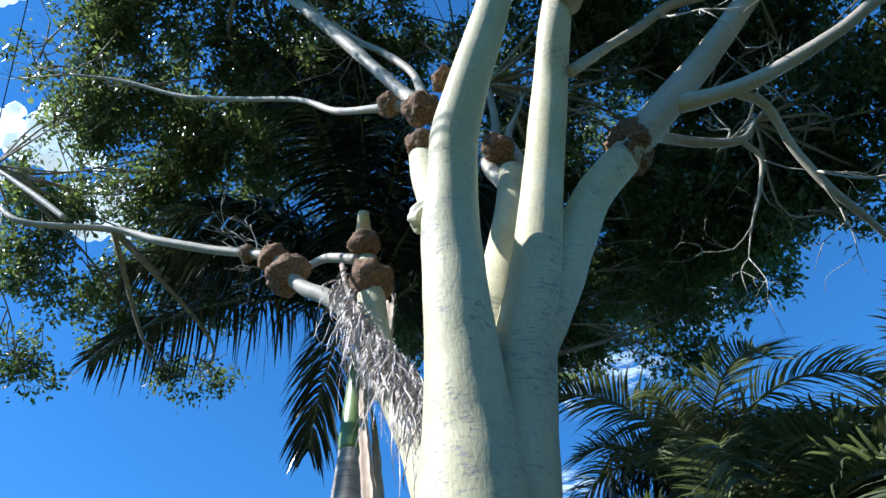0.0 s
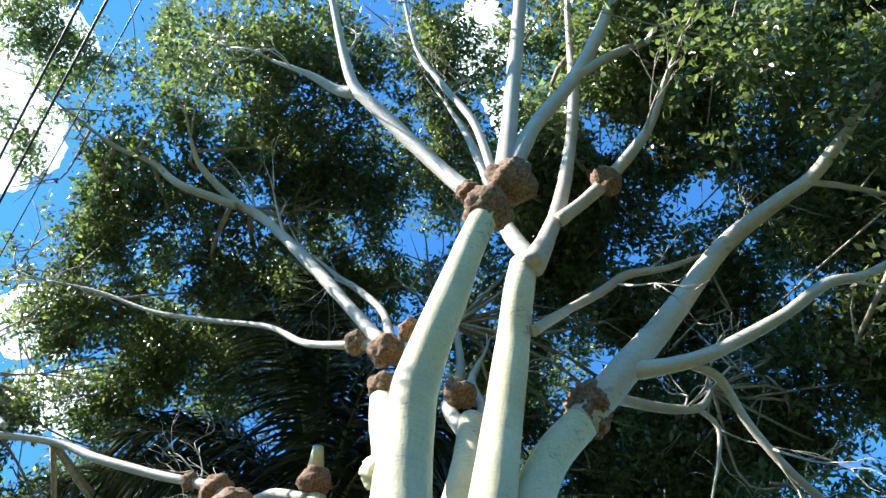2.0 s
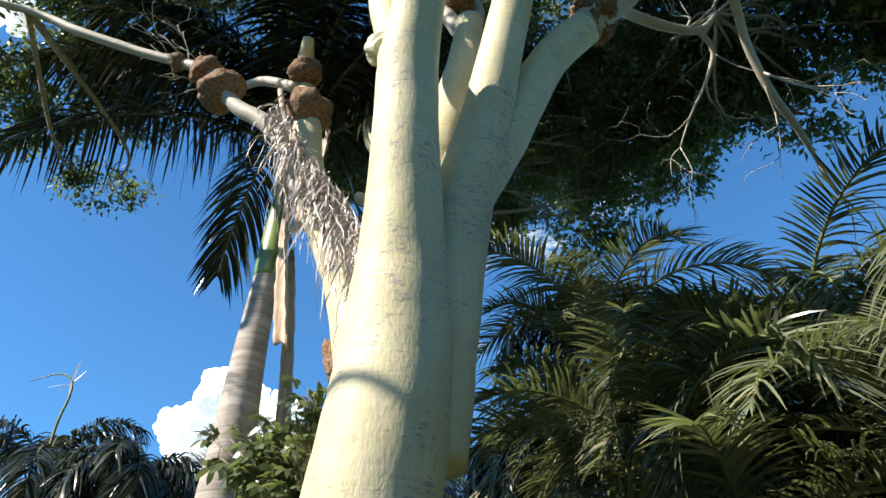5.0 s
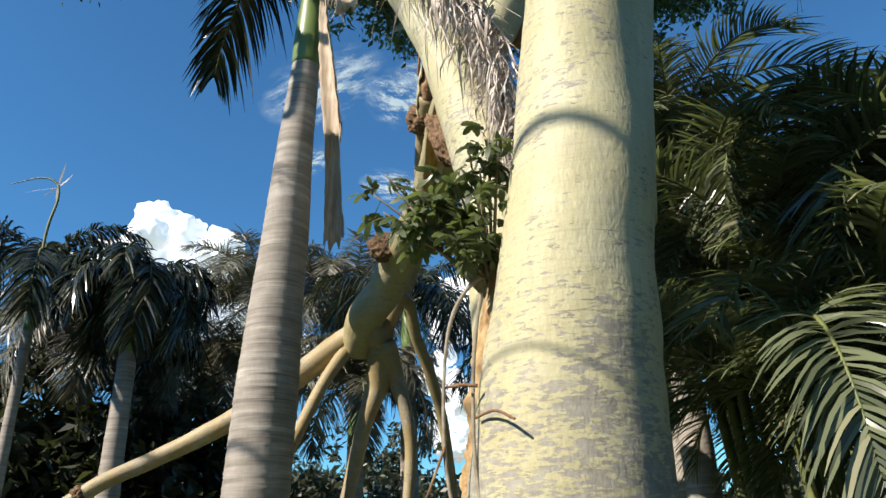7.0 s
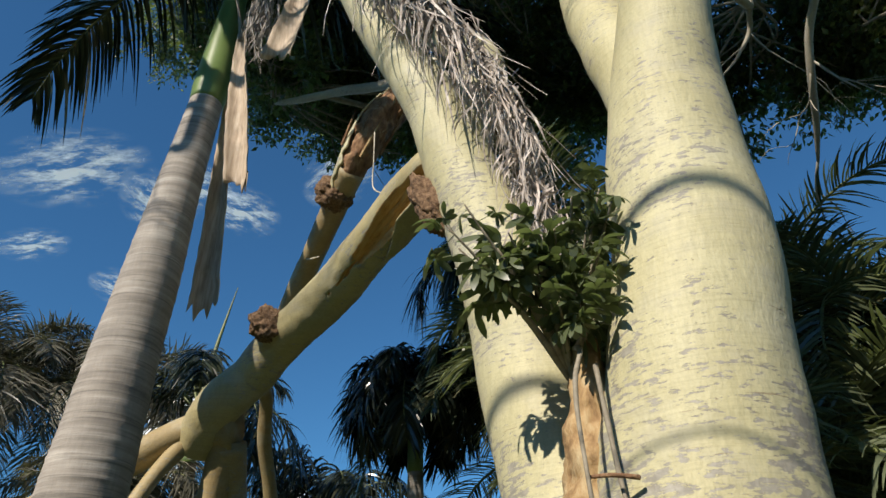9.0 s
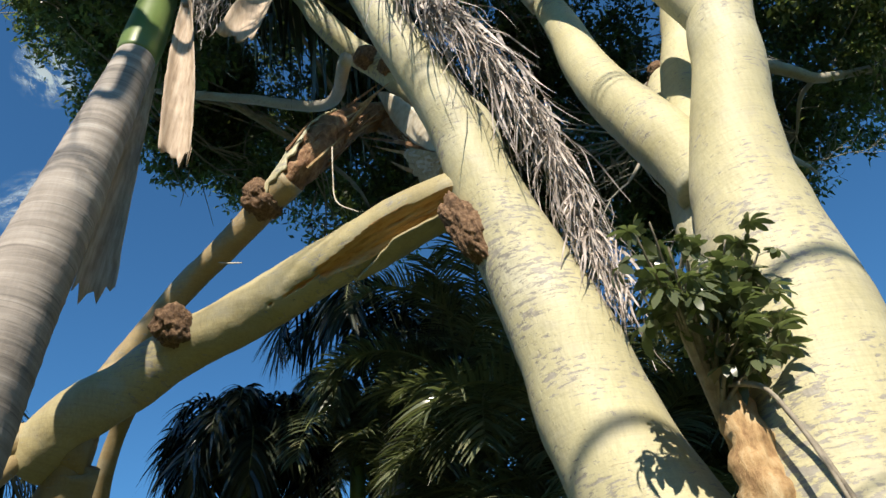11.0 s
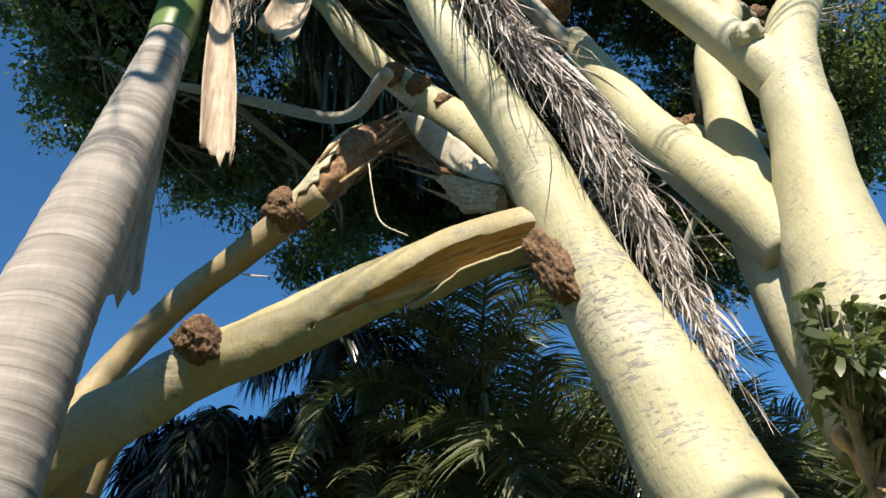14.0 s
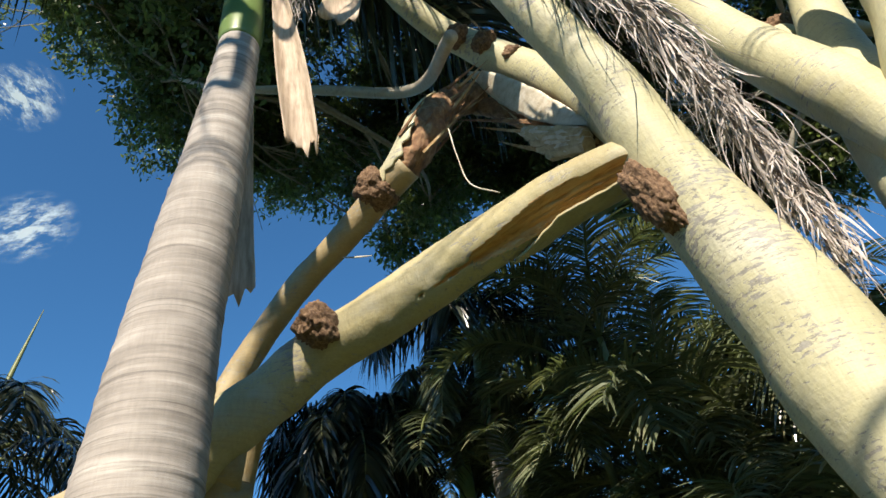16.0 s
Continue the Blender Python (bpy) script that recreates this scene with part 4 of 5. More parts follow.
# ---------------------------------------------------------------- palms
def frond_rows(length, rise, droop, count, blade, wide, rng, sag=0.5, lift=0.25, start=0.14, ruffle=0.15):
    """Stalk rows and blades of a feather frond that leaves the origin along +x."""
    n = 24
    ang = radians(rise) - radians(droop) * np.linspace(0, 1, n) ** 1.4
    steps = np.c_[np.cos(ang), np.zeros(n), np.sin(ang)] * length / n
    axis = np.vstack([(0, 0, 0), np.cumsum(steps, axis=0)])
    stalk = [(*axis[i], 0.028 * (1 - i / n) * length / 3 + 0.004) for i in range(0, n + 1, 3)]
    rows = []
    for i in range(count):
        s = start + (1 - start) * (i + 0.5) / count
        f = s * n
        k = min(int(f), n - 1)
        p = axis[k] + (axis[k + 1] - axis[k]) * (f - k)
        tan = steps[k] / np.linalg.norm(steps[k])
        nor = np.array((-tan[2], 0, tan[0]))
        long = blade * (0.35 + 0.65 * math.sin(math.pi * min(1, (s - start) / (1 - start) * 0.9 + 0.12)) ** 0.7) * (0.85 + 0.3 * rng.random())
        for side in (-1, 1):
            lean = 0.35 + 0.45 * s + rng.normal() * 0.08
            way = np.array((0, side, 0)) * math.cos(lean) + tan * math.sin(lean) + nor * (lift + rng.normal() * ruffle)
            way /= np.linalg.norm(way)
            u = np.array((0, 0.22, 0.5, 0.78, 1.0))
            fall = sag * (0.75 + 0.5 * rng.random())
            pts = p + way * (u * long)[:, None] + np.array((0, 0, -1.0)) * (fall * long * u ** 2)[:, None]
            gra = np.gradient(pts, axis=0)
            flat = np.cross(gra, nor + rng.normal(size=3) * 0.35)
            flat /= np.linalg.norm(flat, axis=1)[:, None] + 1e-9
            rows.append((pts, flat, wide * np.array((0.35, 0.5, 0.48, 0.32, 0.03))))
    return stalk, rows


def frond_mesh(material, *args, **kw):
    stalk, rows = frond_rows(*args, **kw)
    return ribbons(rows, material, "frond"), mesh_of("stalk", *tube(stalk, 6, 0.2, 0), RACHIS)


def add_frond(parent, meshes, m, label=""):
    f = part("frond", meshes[0], parent, label, m)
    part("stalk", meshes[1], f)
    return f


def palm_rings(gap, depth):
    def f(along):
        ph = (along / gap + 0.25 * np.sin(along * 2.3)) % 1.0
        return 1 + depth * (np.exp(-((ph - 0.5) / 0.09) ** 2)) + 0.006 * np.sin(along * 3.0)
    return f


PALM_TOP = (-1.13, 5.90, 8.40)


def royal_palm():
    palm = thing("royal_palm", "royal palm with ringed grey trunk and dark drooping fronds", "palm tree")
    rows = [(-1.55, 6.04, -0.1, 0.36), (-1.54, 6.03, 0.6, 0.32), (-1.49, 6.0, 2.0, 0.292), (-1.435, 5.945, 3.05, 0.275), (-1.40, 5.915, 3.7, 0.247), (-1.345, 5.87, 4.4, 0.222), (-1.30, 5.80, 5.15, 0.187), (-1.22, 5.765, 6.25, 0.148)]
    part("trunk", mesh_of("trunk", *tube(rows, 40, 0.02, 0.012, 3.0, palm_rings(0.13, 0.018)), PALM_BARK), palm, "grey trunk with level leaf-scar rings")
    shaft = [(-1.22, 5.765, 6.24, 0.15), (-1.205, 5.77, 6.5, 0.165), (-1.18, 5.79, 7.1, 0.15), (-1.15, 5.83, 7.9, 0.11), (*PALM_TOP, 0.08)]
    part("crownshaft", mesh_of("crownshaft", *tube(shaft, 32, 0.06, 0.015), SHAFT), palm, "smooth green crownshaft")
    rg = np.random.default_rng(21)
    # heading (degrees from +x), rise, droop, length
    for h, rise, droop, length in [(124, 52, 114, 5.0), (172, 38, 62, 5.7), (198, 58, 105, 4.3), (212, 72, 120, 3.9), (330, 60, 120, 3.6), (200, 76, 90, 4.2),
                                   (182, 68, 95, 4.4), (268, 72, 110, 4.4), (285, 74, 118, 4.3), (302, 66, 125, 3.8), (318, 50, 130, 3.4), (276, 84, 80, 4.4), 
                                   (150, 78, 80, 4.2), (350, 72, 110, 3.9), (335, 10, 90, 3.2)]:
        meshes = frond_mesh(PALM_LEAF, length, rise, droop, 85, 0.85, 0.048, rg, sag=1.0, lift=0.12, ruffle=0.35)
        add_frond(palm, meshes, Matrix.Translation(PALM_TOP) @ Matrix.Rotation(radians(h), 4, "Z"))
    return palm


royal = royal_palm()


def sheath_mesh(rows, curl, rng, ragged=0.06):
    """A dry curled sheet of leaf base: rows of x, y, z, half width, heading of its open side."""
    s = spline(rows, 0.05)
    verts, faces = [], []
    n, w = len(s), 9
    for i, (x, y, z, h, head) in enumerate(s):
        a = radians(head)
        for k in range(w):
            u = (k / (w - 1) - 0.5) * curl
            r = h / max(0.3, curl / 2)
            q = Vector((x + r * (math.sin(u) * math.cos(a) + (1 - math.cos(u)) * math.sin(a)), y + r * (math.sin(u) * math.sin(a) - (1 - math.cos(u)) * math.cos(a)), z))
            if i in (0, n - 1):
                q.z += rng.normal() * ragged
            q += Vector((0.012, 0.012, 0)) * noise.noise(q * 9)
            verts.append(q)
    for i in range(n - 1):
        for k in range(w - 1):
            a = i * w + k
            faces.append((a, a + 1, a + w + 1, a + w))
    me = mesh_of("sheath", verts, faces, SHEATH)
    return me


rs = np.random.default_rng(4)


def dry_sheath(label, rows, curl):
    ob = thing("dry_sheath", label, "leaf sheath")
    thicken(part("blade", sheath_mesh(rows, curl, rs), ob), 0.008)
    x, y, z = rows[0][:3]
    part("stalk", mesh_of("stalk", *tube([(x, y, z - 0.12, 0.028), (x - 0.05, y + 0.03, z + 0.2, 0.02), (x - 0.12, y + 0.07, z + 0.55, 0.012)], 8, 0.08, 0.1), DRY_STALK), ob, "dry stalk it hangs from")
    return ob


dry_sheath("dry tan leaf sheath hanging beside the palm trunk", [(-1.030, 5.570, 7.120, 0.05, -50), (-0.970, 5.550, 6.570, 0.11, -50), (-0.890, 5.550, 5.920, 0.155, -45), (-0.820, 5.550, 5.240, 0.15, -40)], 2.7)
dry_sheath("long dry brown leaf sheath hanging down behind the palm trunk", [(-1.02, 5.97, 6.75, 0.05, -25), (-0.97, 6.05, 6.1, 0.08, -25), (-0.92, 6.12, 5.1, 0.11, -25), (-0.88, 6.16, 4.35, 0.14, -25)], 1.6)
dry_sheath("broad pale torn leaf sheath hanging under the palm crown", [(-0.500, 5.180, 7.980, 0.12, -40), (-0.580, 5.200, 7.180, 0.17, -40), (-0.680, 5.260, 6.580, 0.19, -40)], 2.1)


# ---------------------------------------------------------------- dead frond caught on the rear stem
def dead_frond():
    rg = np.random.default_rng(9)
    rows = [(-0.745, 3.998, 7.477, 0.031), (-0.531, 3.761, 6.718, 0.032), (-0.164, 3.558, 5.95, 0.03), (0.093, 3.392, 5.486, 0.026), (0.303, 3.298, 5.087, 0.023), (0.457, 3.253, 4.683, 0.018),
            (0.56, 3.22, 4.2, 0.013), (0.64, 3.15, 3.6, 0.006)]
    ob = thing("dead_palm_frond", "dry grey-brown palm frond draped over the leaning stem", "palm frond")
    part("stalk", mesh_of("stalk", *tube(rows, 8, 0.1, 0.1), DRY_STALK), ob, "dry tan stalk")
    s = spline(rows, 0.012)
    blades = []
    n = len(s)
    down = np.array((0, 0, -1.0))
    for i in range(24, n):
        tan = s[min(i + 6, n - 1), :3] - s[max(i - 6, 0), :3]
        tan /= np.linalg.norm(tan)
        for _ in range(3 if i > n * 0.2 else 1):
            p = s[i, :3] + rg.normal(size=3) * (0.045, 0.04, 0.03)
            long = (0.30 + 0.55 * rg.random()) * (0.6 + 0.5 * math.sin(math.pi * min(1, i / n)))
            out = np.array((-0.03 - 0.13 * rg.random(), -0.10 * rg.random() + 0.05, 0.12 * rg.random()))
            u = np.linspace(0, 1, 11)
            way = down * (0.5 + 0.35 * rg.random()) + tan * (0.3 + 0.35 * rg.random()) + rg.normal(size=3) * 0.16
            swirl, turns = rg.random() * 6.28, 1.0 + 3.5 * rg.random()
            amp = 0.015 + 0.035 * rg.random() + (0.07 if rg.random() < (0.3 if i < n * 0.5 else 0.12) else 0.0)
            pts = p + out * np.sin(1.9 * u)[:, None] * (0.6 + 0.6 * rg.random()) + way * (long * u ** 1.15)[:, None]
            pts += np.c_[np.sin(turns * u * 2 + swirl), np.cos(turns * u * 2 + swirl), 0.4 * np.sin(turns * u * 3)] * (amp * u)[:, None]
            side = np.c_[np.cos(turns * 1.3 * u + swirl), np.sin(turns * 1.3 * u + swirl), 0.35 + 0 * u]
            side /= np.linalg.norm(side, axis=1)[:, None]
            blades.append((pts, side, (0.0045 + 0.0075 * rg.random() + (0.006 if i < n * 0.55 and rg.random() < 0.3 else 0.0)) * np.interp(u, (0, 0.15, 0.55, 1.0), (0.6, 1.0, 0.7, 0.12))))
    tagged(part("dry_foliage", ribbons(blades, DRY_LEAF, "dry_foliage"), ob, "shrivelled curling grey blades"), kind="stuff")
    return ob


dead_frond()


def dry_tassel():
    rg = np.random.default_rng(19)
    blades = []
    for k in range(130):
        p = np.array((-0.880, 5.510, 7.660)) + rg.normal(size=3) * (0.07, 0.07, 0.12)
        long = 0.4 + 0.5 * rg.random()
        u = np.linspace(0, 1, 7)
        sw, tu = rg.random() * 6.28, 4 + 6 * rg.random()
        pts = p + np.array((0, 0, -1.0)) * (long * u)[:, None] + np.c_[np.sin(tu * u + sw), np.cos(tu * u + sw), 0 * u] * (0.05 * u)[:, None]
        side = np.c_[np.cos(tu * u + sw), np.sin(tu * u + sw), 0.3 + 0 * u]
        side /= np.linalg.norm(side, axis=1)[:, None]
        blades.append((pts, side, 0.006 * np.array((0.7, 1, 1, 0.9, 0.8, 0.6, 0.1))))
    return thing("dry_tassel", "tangle of dry grey fibres hanging beside the crownshaft", "dry flower stalk", data=ribbons(blades, DRY_LEAF, "dry_tassel"))


dry_tassel()


# ---------------------------------------------------------------- shrub in the crotch of the stems
def compound_leaf(rg, count=8):
    """An umbrella-shaped leaf: a stalk with drooping leaflets spread from its end, along +x."""
    rows = []
    stalk = 0.06 + 0.06 * rg.random()
    hub = np.array((stalk, 0, 0.03))
    size = 0.088 + 0.03 * rg.random()
    for k in range(count):
        a = (k + 0.5 * rg.random()) / count * 6.28
        long = size * (0.7 + 0.3 * math.cos(a)) * (0.85 + 0.3 * rg.random())
        way = np.array((math.cos(a), math.sin(a), 0.15 + 0.2 * rg.normal()))
        u = np.array((0, 0.2, 0.42, 0.65, 0.85, 1.0))
        pts = hub + way * (u * long)[:, None] + np.array((0, 0, -1.0)) * ((0.5 + 0.5 * rg.random()) * long * u ** 2)[:, None]
        flat = np.tile(np.cross(way, (0, 0, 1.0)), (6, 1)) + rg.normal(size=3) * 0.25
        flat /= np.linalg.norm(flat, axis=1)[:, None]
        rows.append((pts, flat, 0.017 * np.array((0.1, 0.45, 0.85, 1.05, 0.85, 0.1))))
    rows.append((np.array(((0, 0, 0), (stalk * 0.5, 0, 0.02), hub)), np.array(((0, 1, 0),) * 3), (0.002, 0.002, 0.002)))
    return ribbons([(p, s, h) for p, s, h in rows], BUSH_LEAF, "leaf")


def shrub():
    rg = np.random.default_rng(14)
    ob = thing("shrub", "small umbrella-leaved shrub rooted in the crotch between two stems", "shrub")
    kinds = [compound_leaf(rg) for _ in range(8)]
    tips = [(-0.26, 2.707, 3.119), (-0.199, 2.657, 3.21), (-0.144, 2.635, 3.097), (-0.073, 2.635, 3.011), (-0.144, 2.693, 2.948), (-0.071, 2.695, 2.887), (-0.03, 2.609, 3.082), (-0.21, 2.704, 3.019), (-0.016, 2.645, 2.95), (0.058, 2.59, 3.016), (0.149, 2.543, 3.121), (0.22, 2.486, 3.262), (0.316, 2.424, 3.276), (0.358, 2.393, 3.236), (0.268, 2.471, 3.134), (0.181, 2.539, 2.988), (0.098, 2.599, 2.871), (0.266, 2.476, 2.944), (0.287, 2.46, 2.824), (0.206, 2.536, 2.809), (0.259, 2.506, 2.706), (0.149, 2.577, 2.769), (0.22, 2.534, 2.665), (0.067, 2.598, 2.942)]
    for x, y, z in tips:
        root = Vector((0.33, 2.80, 2.55))
        rows = [(*root, 0.012), (*(root.lerp(Vector((x, y, z)), 0.5) + Vector((0, 0.0, 0.05))), 0.009), (x, y, z, 0.004)]
        part("stem", mesh_of("stem", *tube(rows, 7, 0.05, 0.1), TWIG), ob)
        for k in range(5):
            tip = Vector(rows[2][:3]).lerp(Vector(rows[1][:3]), 0.8 * rg.random())
            m = Matrix.Translation(tip) @ Euler((rg.normal() * 0.5, -0.1 + rg.normal() * 0.5, rg.random() * 6.28)).to_matrix().to_4x4() @ Matrix.Scale(0.7 + 0.5 * rg.random(), 4)
            part("leaf", kinds[k % 8], ob, m=m)
    for rows in [[(0.310, 2.745, 2.690, 0.013), (0.220, 2.585, 2.590, 0.011), (0.120, 2.505, 2.420, 0.009), (0.070, 2.445, 2.170, 0.008), (0.060, 2.385, 1.770, 0.008), (0.110, 2.285, 1.370, 0.009), (0.150, 2.085, 0.670, 0.012), (0.170, 2.035, 0.070, 0.012)],
                 [(0.250, 2.545, 2.520, 0.010), (0.205, 2.470, 2.270, 0.009), (0.180, 2.405, 1.970, 0.009), (0.180, 2.335, 1.670, 0.009), (0.230, 2.235, 1.270, 0.009), (0.250, 2.065, 0.570, 0.008), (0.250, 1.985, 0.070, 0.008)],
                 [(0.070, 2.445, 2.070, 0.006), (0.130, 2.395, 2.070, 0.007), (0.195, 2.345, 2.055, 0.009)],
                 [(0.185, 2.365, 1.930, 0.006), (0.250, 2.205, 1.930, 0.006), (0.310, 2.105, 1.880, 0.005)],
                 [(0.060, 2.385, 1.820, 0.006), (0.000, 2.345, 1.670, 0.005), (-0.110, 2.285, 1.370, 0.004), (-0.150, 2.185, 0.670, 0.004), (-0.150, 2.085, 0.070, 0.004)]]:
        part("aerial_root", mesh_of("aerial_root", *tube(rows, 8, 0.04, 0.2, 9.0), TORN if rows[0][3] < 0.009 else TWIG), ob, "thin brown root creeping down the bark")
    return ob


shrub()
part("scar", mesh_of("scar", *tube([(0.40, 2.80, 2.85, 0.035), (0.36, 2.735, 2.6, 0.07), (0.32, 2.72, 2.3, 0.10), (0.27, 2.71, 1.8, 0.12), (0.22, 2.69, 1.2, 0.13)], 30, 0.018, 0.30, 10.0), SCAR), tree, "orange-brown scar where two stems meet")


# ---------------------------------------------------------------- feather palms behind the tree
def areca_clump(x, y, stems, height, spread, length, seed, label, leaf=None):
    rg = np.random.default_rng(seed)
    ob = thing("feather_palm", label, "palm", "feather palms behind the tree", m=Matrix.Translation((x, y, 0)))
    kinds = [frond_mesh(leaf or ARECA_LEAF, length * (0.85 + 0.1 * k), 62 - 8 * k, 85 + 14 * k, 66, 0.50, 0.021, rg, sag=0.45, lift=0.45, start=0.2, ruffle=0.16) for k in range(4)]
    for k in range(stems):
        a = k * 2.4 + rg.random()
        r = spread * (0.2 + 0.8 * rg.random())
        h = height * (0.45 + 0.55 * rg.random())
        top = Vector((math.cos(a) * r * 1.5, math.sin(a) * r * 1.5, h))
        rows = [(math.cos(a) * r * 0.6, math.sin(a) * r * 0.6, -0.05, 0.05), (top.x * 0.8, top.y * 0.8, h * 0.5, 0.042), (*top, 0.03)]
        part("stem", mesh_of("stem", *tube(rows, 8, 0.05, 0.02, 3, palm_rings(0.12, 0.08)), RACHIS), ob, "ringed green cane")
        for f in range(8):
            m = Matrix.Translation(top) @ Matrix.Rotation(f * 2.4 + rg.random() * 0.5, 4, "Z") @ Matrix.Rotation(rg.normal() * 0.2, 4, "Y") @ Matrix.Scale(0.75 + 0.4 * rg.random(), 4)
            add_frond(ob, kinds[(f + k) % 4], m)
    return ob


areca_clump(2.85, 5.30, 7, 4.85, 0.45, 1.8, 1, "dense clump of feather palm with arching green fronds")
areca_clump(4.24, 4.19, 8, 4.45, 0.6, 2.4, 2, "dense clump of feather palm with arching green fronds coloured as in shade", SHADE_LEAF)
areca_clump(4.04, 7.07, 8, 5.35, 0.6, 2.5, 3, "tall clump of feather palm coloured as in shade", SHADE_LEAF)
areca_clump(5.81, 2.68, 8, 4.2, 0.7, 2.4, 5, "clump of feather palm coloured as in shade at the edge of the planting", SHADE_LEAF)
areca_clump(3.48, 3.24, 6, 3.50, 0.4, 1.9, 6, "low clump of feather palm beside the trunk")
areca_clump(1.35, 1.93, 4, 1.06, 0.25, 1.25, 8, "small feather palm beside the foot of the tree")
areca_clump(2.77, 4.29, 6, 3.27, 0.4, 2.0, 7, "low clump of feather palm behind the trunk")


# ---------------------------------------------------------------- distant palms, trees and wires
def far_palm(x, y, height, length, fronds, seed, label, lean=0.0, spear=0.0, radius=0.16, droop=110, leaf=None, sag=0.8):
    rg = np.random.default_rng(seed)
    ob = thing("palm_tree", label, "palm tree", "palms in the distance", m=Matrix.Translation((x, y, 0)))
    rows = [(0, 0, -0.1, radius * 1.3), (lean * 0.4, 0, height * 0.5, radius), (lean, 0, height, radius * 0.8)]
    part("trunk", mesh_of("trunk", *tube(rows, 14, 0.06, 0.02, 2, palm_rings(0.16, 0.03)), PALM_BARK), ob, "grey ringed trunk")
    top = Vector((lean, 0, height + 0.9))
    part("crownshaft", mesh_of("crownshaft", *tube([(lean, 0, height - 0.02, radius * 0.85), (lean, 0, height + 0.5, radius * 0.75), (*top, radius * 0.4)], 14, 0.1, 0.02), SHAFT), ob)
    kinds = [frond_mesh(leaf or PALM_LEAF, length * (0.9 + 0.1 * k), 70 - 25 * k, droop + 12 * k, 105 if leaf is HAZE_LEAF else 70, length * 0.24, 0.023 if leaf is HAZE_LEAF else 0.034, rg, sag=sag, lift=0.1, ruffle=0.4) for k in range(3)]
    for f in range(fronds):
        add_frond(ob, kinds[f % 3], Matrix.Translation(top) @ Matrix.Rotation(f * 2.4 + rg.random() * 0.4, 4, "Z"))
    if spear:
        part("spear", mesh_of("spear", *tube([(*top, 0.05), (top.x + 0.15, top.y, top.z + spear * 0.5, 0.035), (top.x + 0.35, top.y, top.z + spear, 0.006)], 6, 0.2, 0), RACHIS), ob, "upright unopened leaf")
    return ob


far_palm(-4.41, 9.89, 4.25, 1.8, 16, 31, "dark drooping palm against the clouds", droop=165)
bent = far_palm(-6.16, 10.25, 4.74, 2.2, 9, 32, "thin palm with one bent leaf stalk above its crown", radius=0.09)
part("bent_stalk", mesh_of("bent_stalk", *tube([(0, 0, 5.4, 0.03), (-0.03, 0, 6.4, 0.026), (0.05, 0, 7.0, 0.022), (-0.02, 0, 7.3, 0.018), (-0.3, 0, 7.42, 0.014), (-0.8, 0, 7.30, 0.006)], 7, 0.08, 0.05), RACHIS), bent, "bare leaf stalk bent over at its tip")
for u, v, w in ((0.16, 0.1, 0.30), (0.12, -0.1, 0.42), (0.02, 0.05, -0.35), (-0.25, 0.05, -0.14), (-0.5, -0.05, -0.1)):
    part("blade", ribbons([(np.array(((0.0, 0, 7.22), (u * 0.5, v * 0.5, 7.22 + w * 0.45), (u, v, 7.22 + w))), np.array(((1.0, 0, 0),) * 3), (0.012, 0.018, 0.002))], DRY_LEAF, "blade"), bent, "dry blade at the tip")
far_palm(-3.84, 15.28, 5.77, 2.7, 28, 33, "grey-green feathery palm with haze put into its leaf colour", droop=95, leaf=HAZE_LEAF, sag=0.35)
far_palm(-1.58, 15.72, 5.84, 2.8, 28, 34, "grey-green feathery palm with haze put into its leaf colour", droop=95, leaf=HAZE_LEAF, sag=0.35)
far_palm(-0.28, 12.29, 4.80, 2.3, 9, 35, "palm with an upright spear leaf", spear=2.4)
far_palm(1.80, 8.00, 3.75, 1.35, 22, 42, "dark palm with drooping fronds beyond the leaning stem", radius=0.11, droop=172)
far_palm(2.75, 6.80, 4.85, 1.9, 9, 43, "dark palm with long hanging leaflets behind the broken limb", droop=140, sag=1.1)
far_palm(2.74, 7.30, 4.10, 1.25, 12, 44, "small green palm catching the light under the broken limb", radius=0.10, droop=150, leaf=ARECA_LEAF)
far_palm(2.46, 13.63, 3.58, 2.4, 13, 36, "palm seen behind the leaning stem")
far_palm(-6.98, 14.06, 4.58, 2.7, 34, 37, "dusty grey palm among other palms, haze in its leaf colour", droop=118, leaf=HAZE_LEAF, sag=0.4)
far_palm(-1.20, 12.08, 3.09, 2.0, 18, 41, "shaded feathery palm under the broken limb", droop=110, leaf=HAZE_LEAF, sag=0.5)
far_palm(-5.53, 17.30, 4.69, 2.6, 32, 38, "dusty grey palm among other palms, haze in its leaf colour", droop=118, leaf=HAZE_LEAF, sag=0.4)

WIRE_WAY = Vector((-0.727, 0.687, 0))
# the last two run out of view, placed to cast the trunk's shadow rings
for (x, y, z), r in [((-2.645, -0.217, 9.25), 0.013), ((-2.41, -0.055, 8.937), 0.013), ((-2.113, 0.124, 8.556), 0.006), ((-4.964, -1.368, 8.543), 0.033), ((-2.636, -0.094, 5.315), 0.009)]:
    c = Vector((x, y, z))
    rows = [(*(c + WIRE_WAY * u + Vector((0, 0, 0.0012 * u * u))), r) for u in (-28, -14, -5, 0, 5, 14, 28)]
    thing("power_line", "black overhead cable running past the crown", "cable", "overhead cables", data=mesh_of("power_line", *tube(rows, 8, 0.8, 0), WIRE))


# ---------------------------------------------------------------- clouds
CLOUD, _n, _l, _b = nodes_of("cloud")
_b.inputs["Base Color"].default_value = (0.86, 0.88, 0.92, 1)
_b.inputs["Roughness"].default_value = 1.0
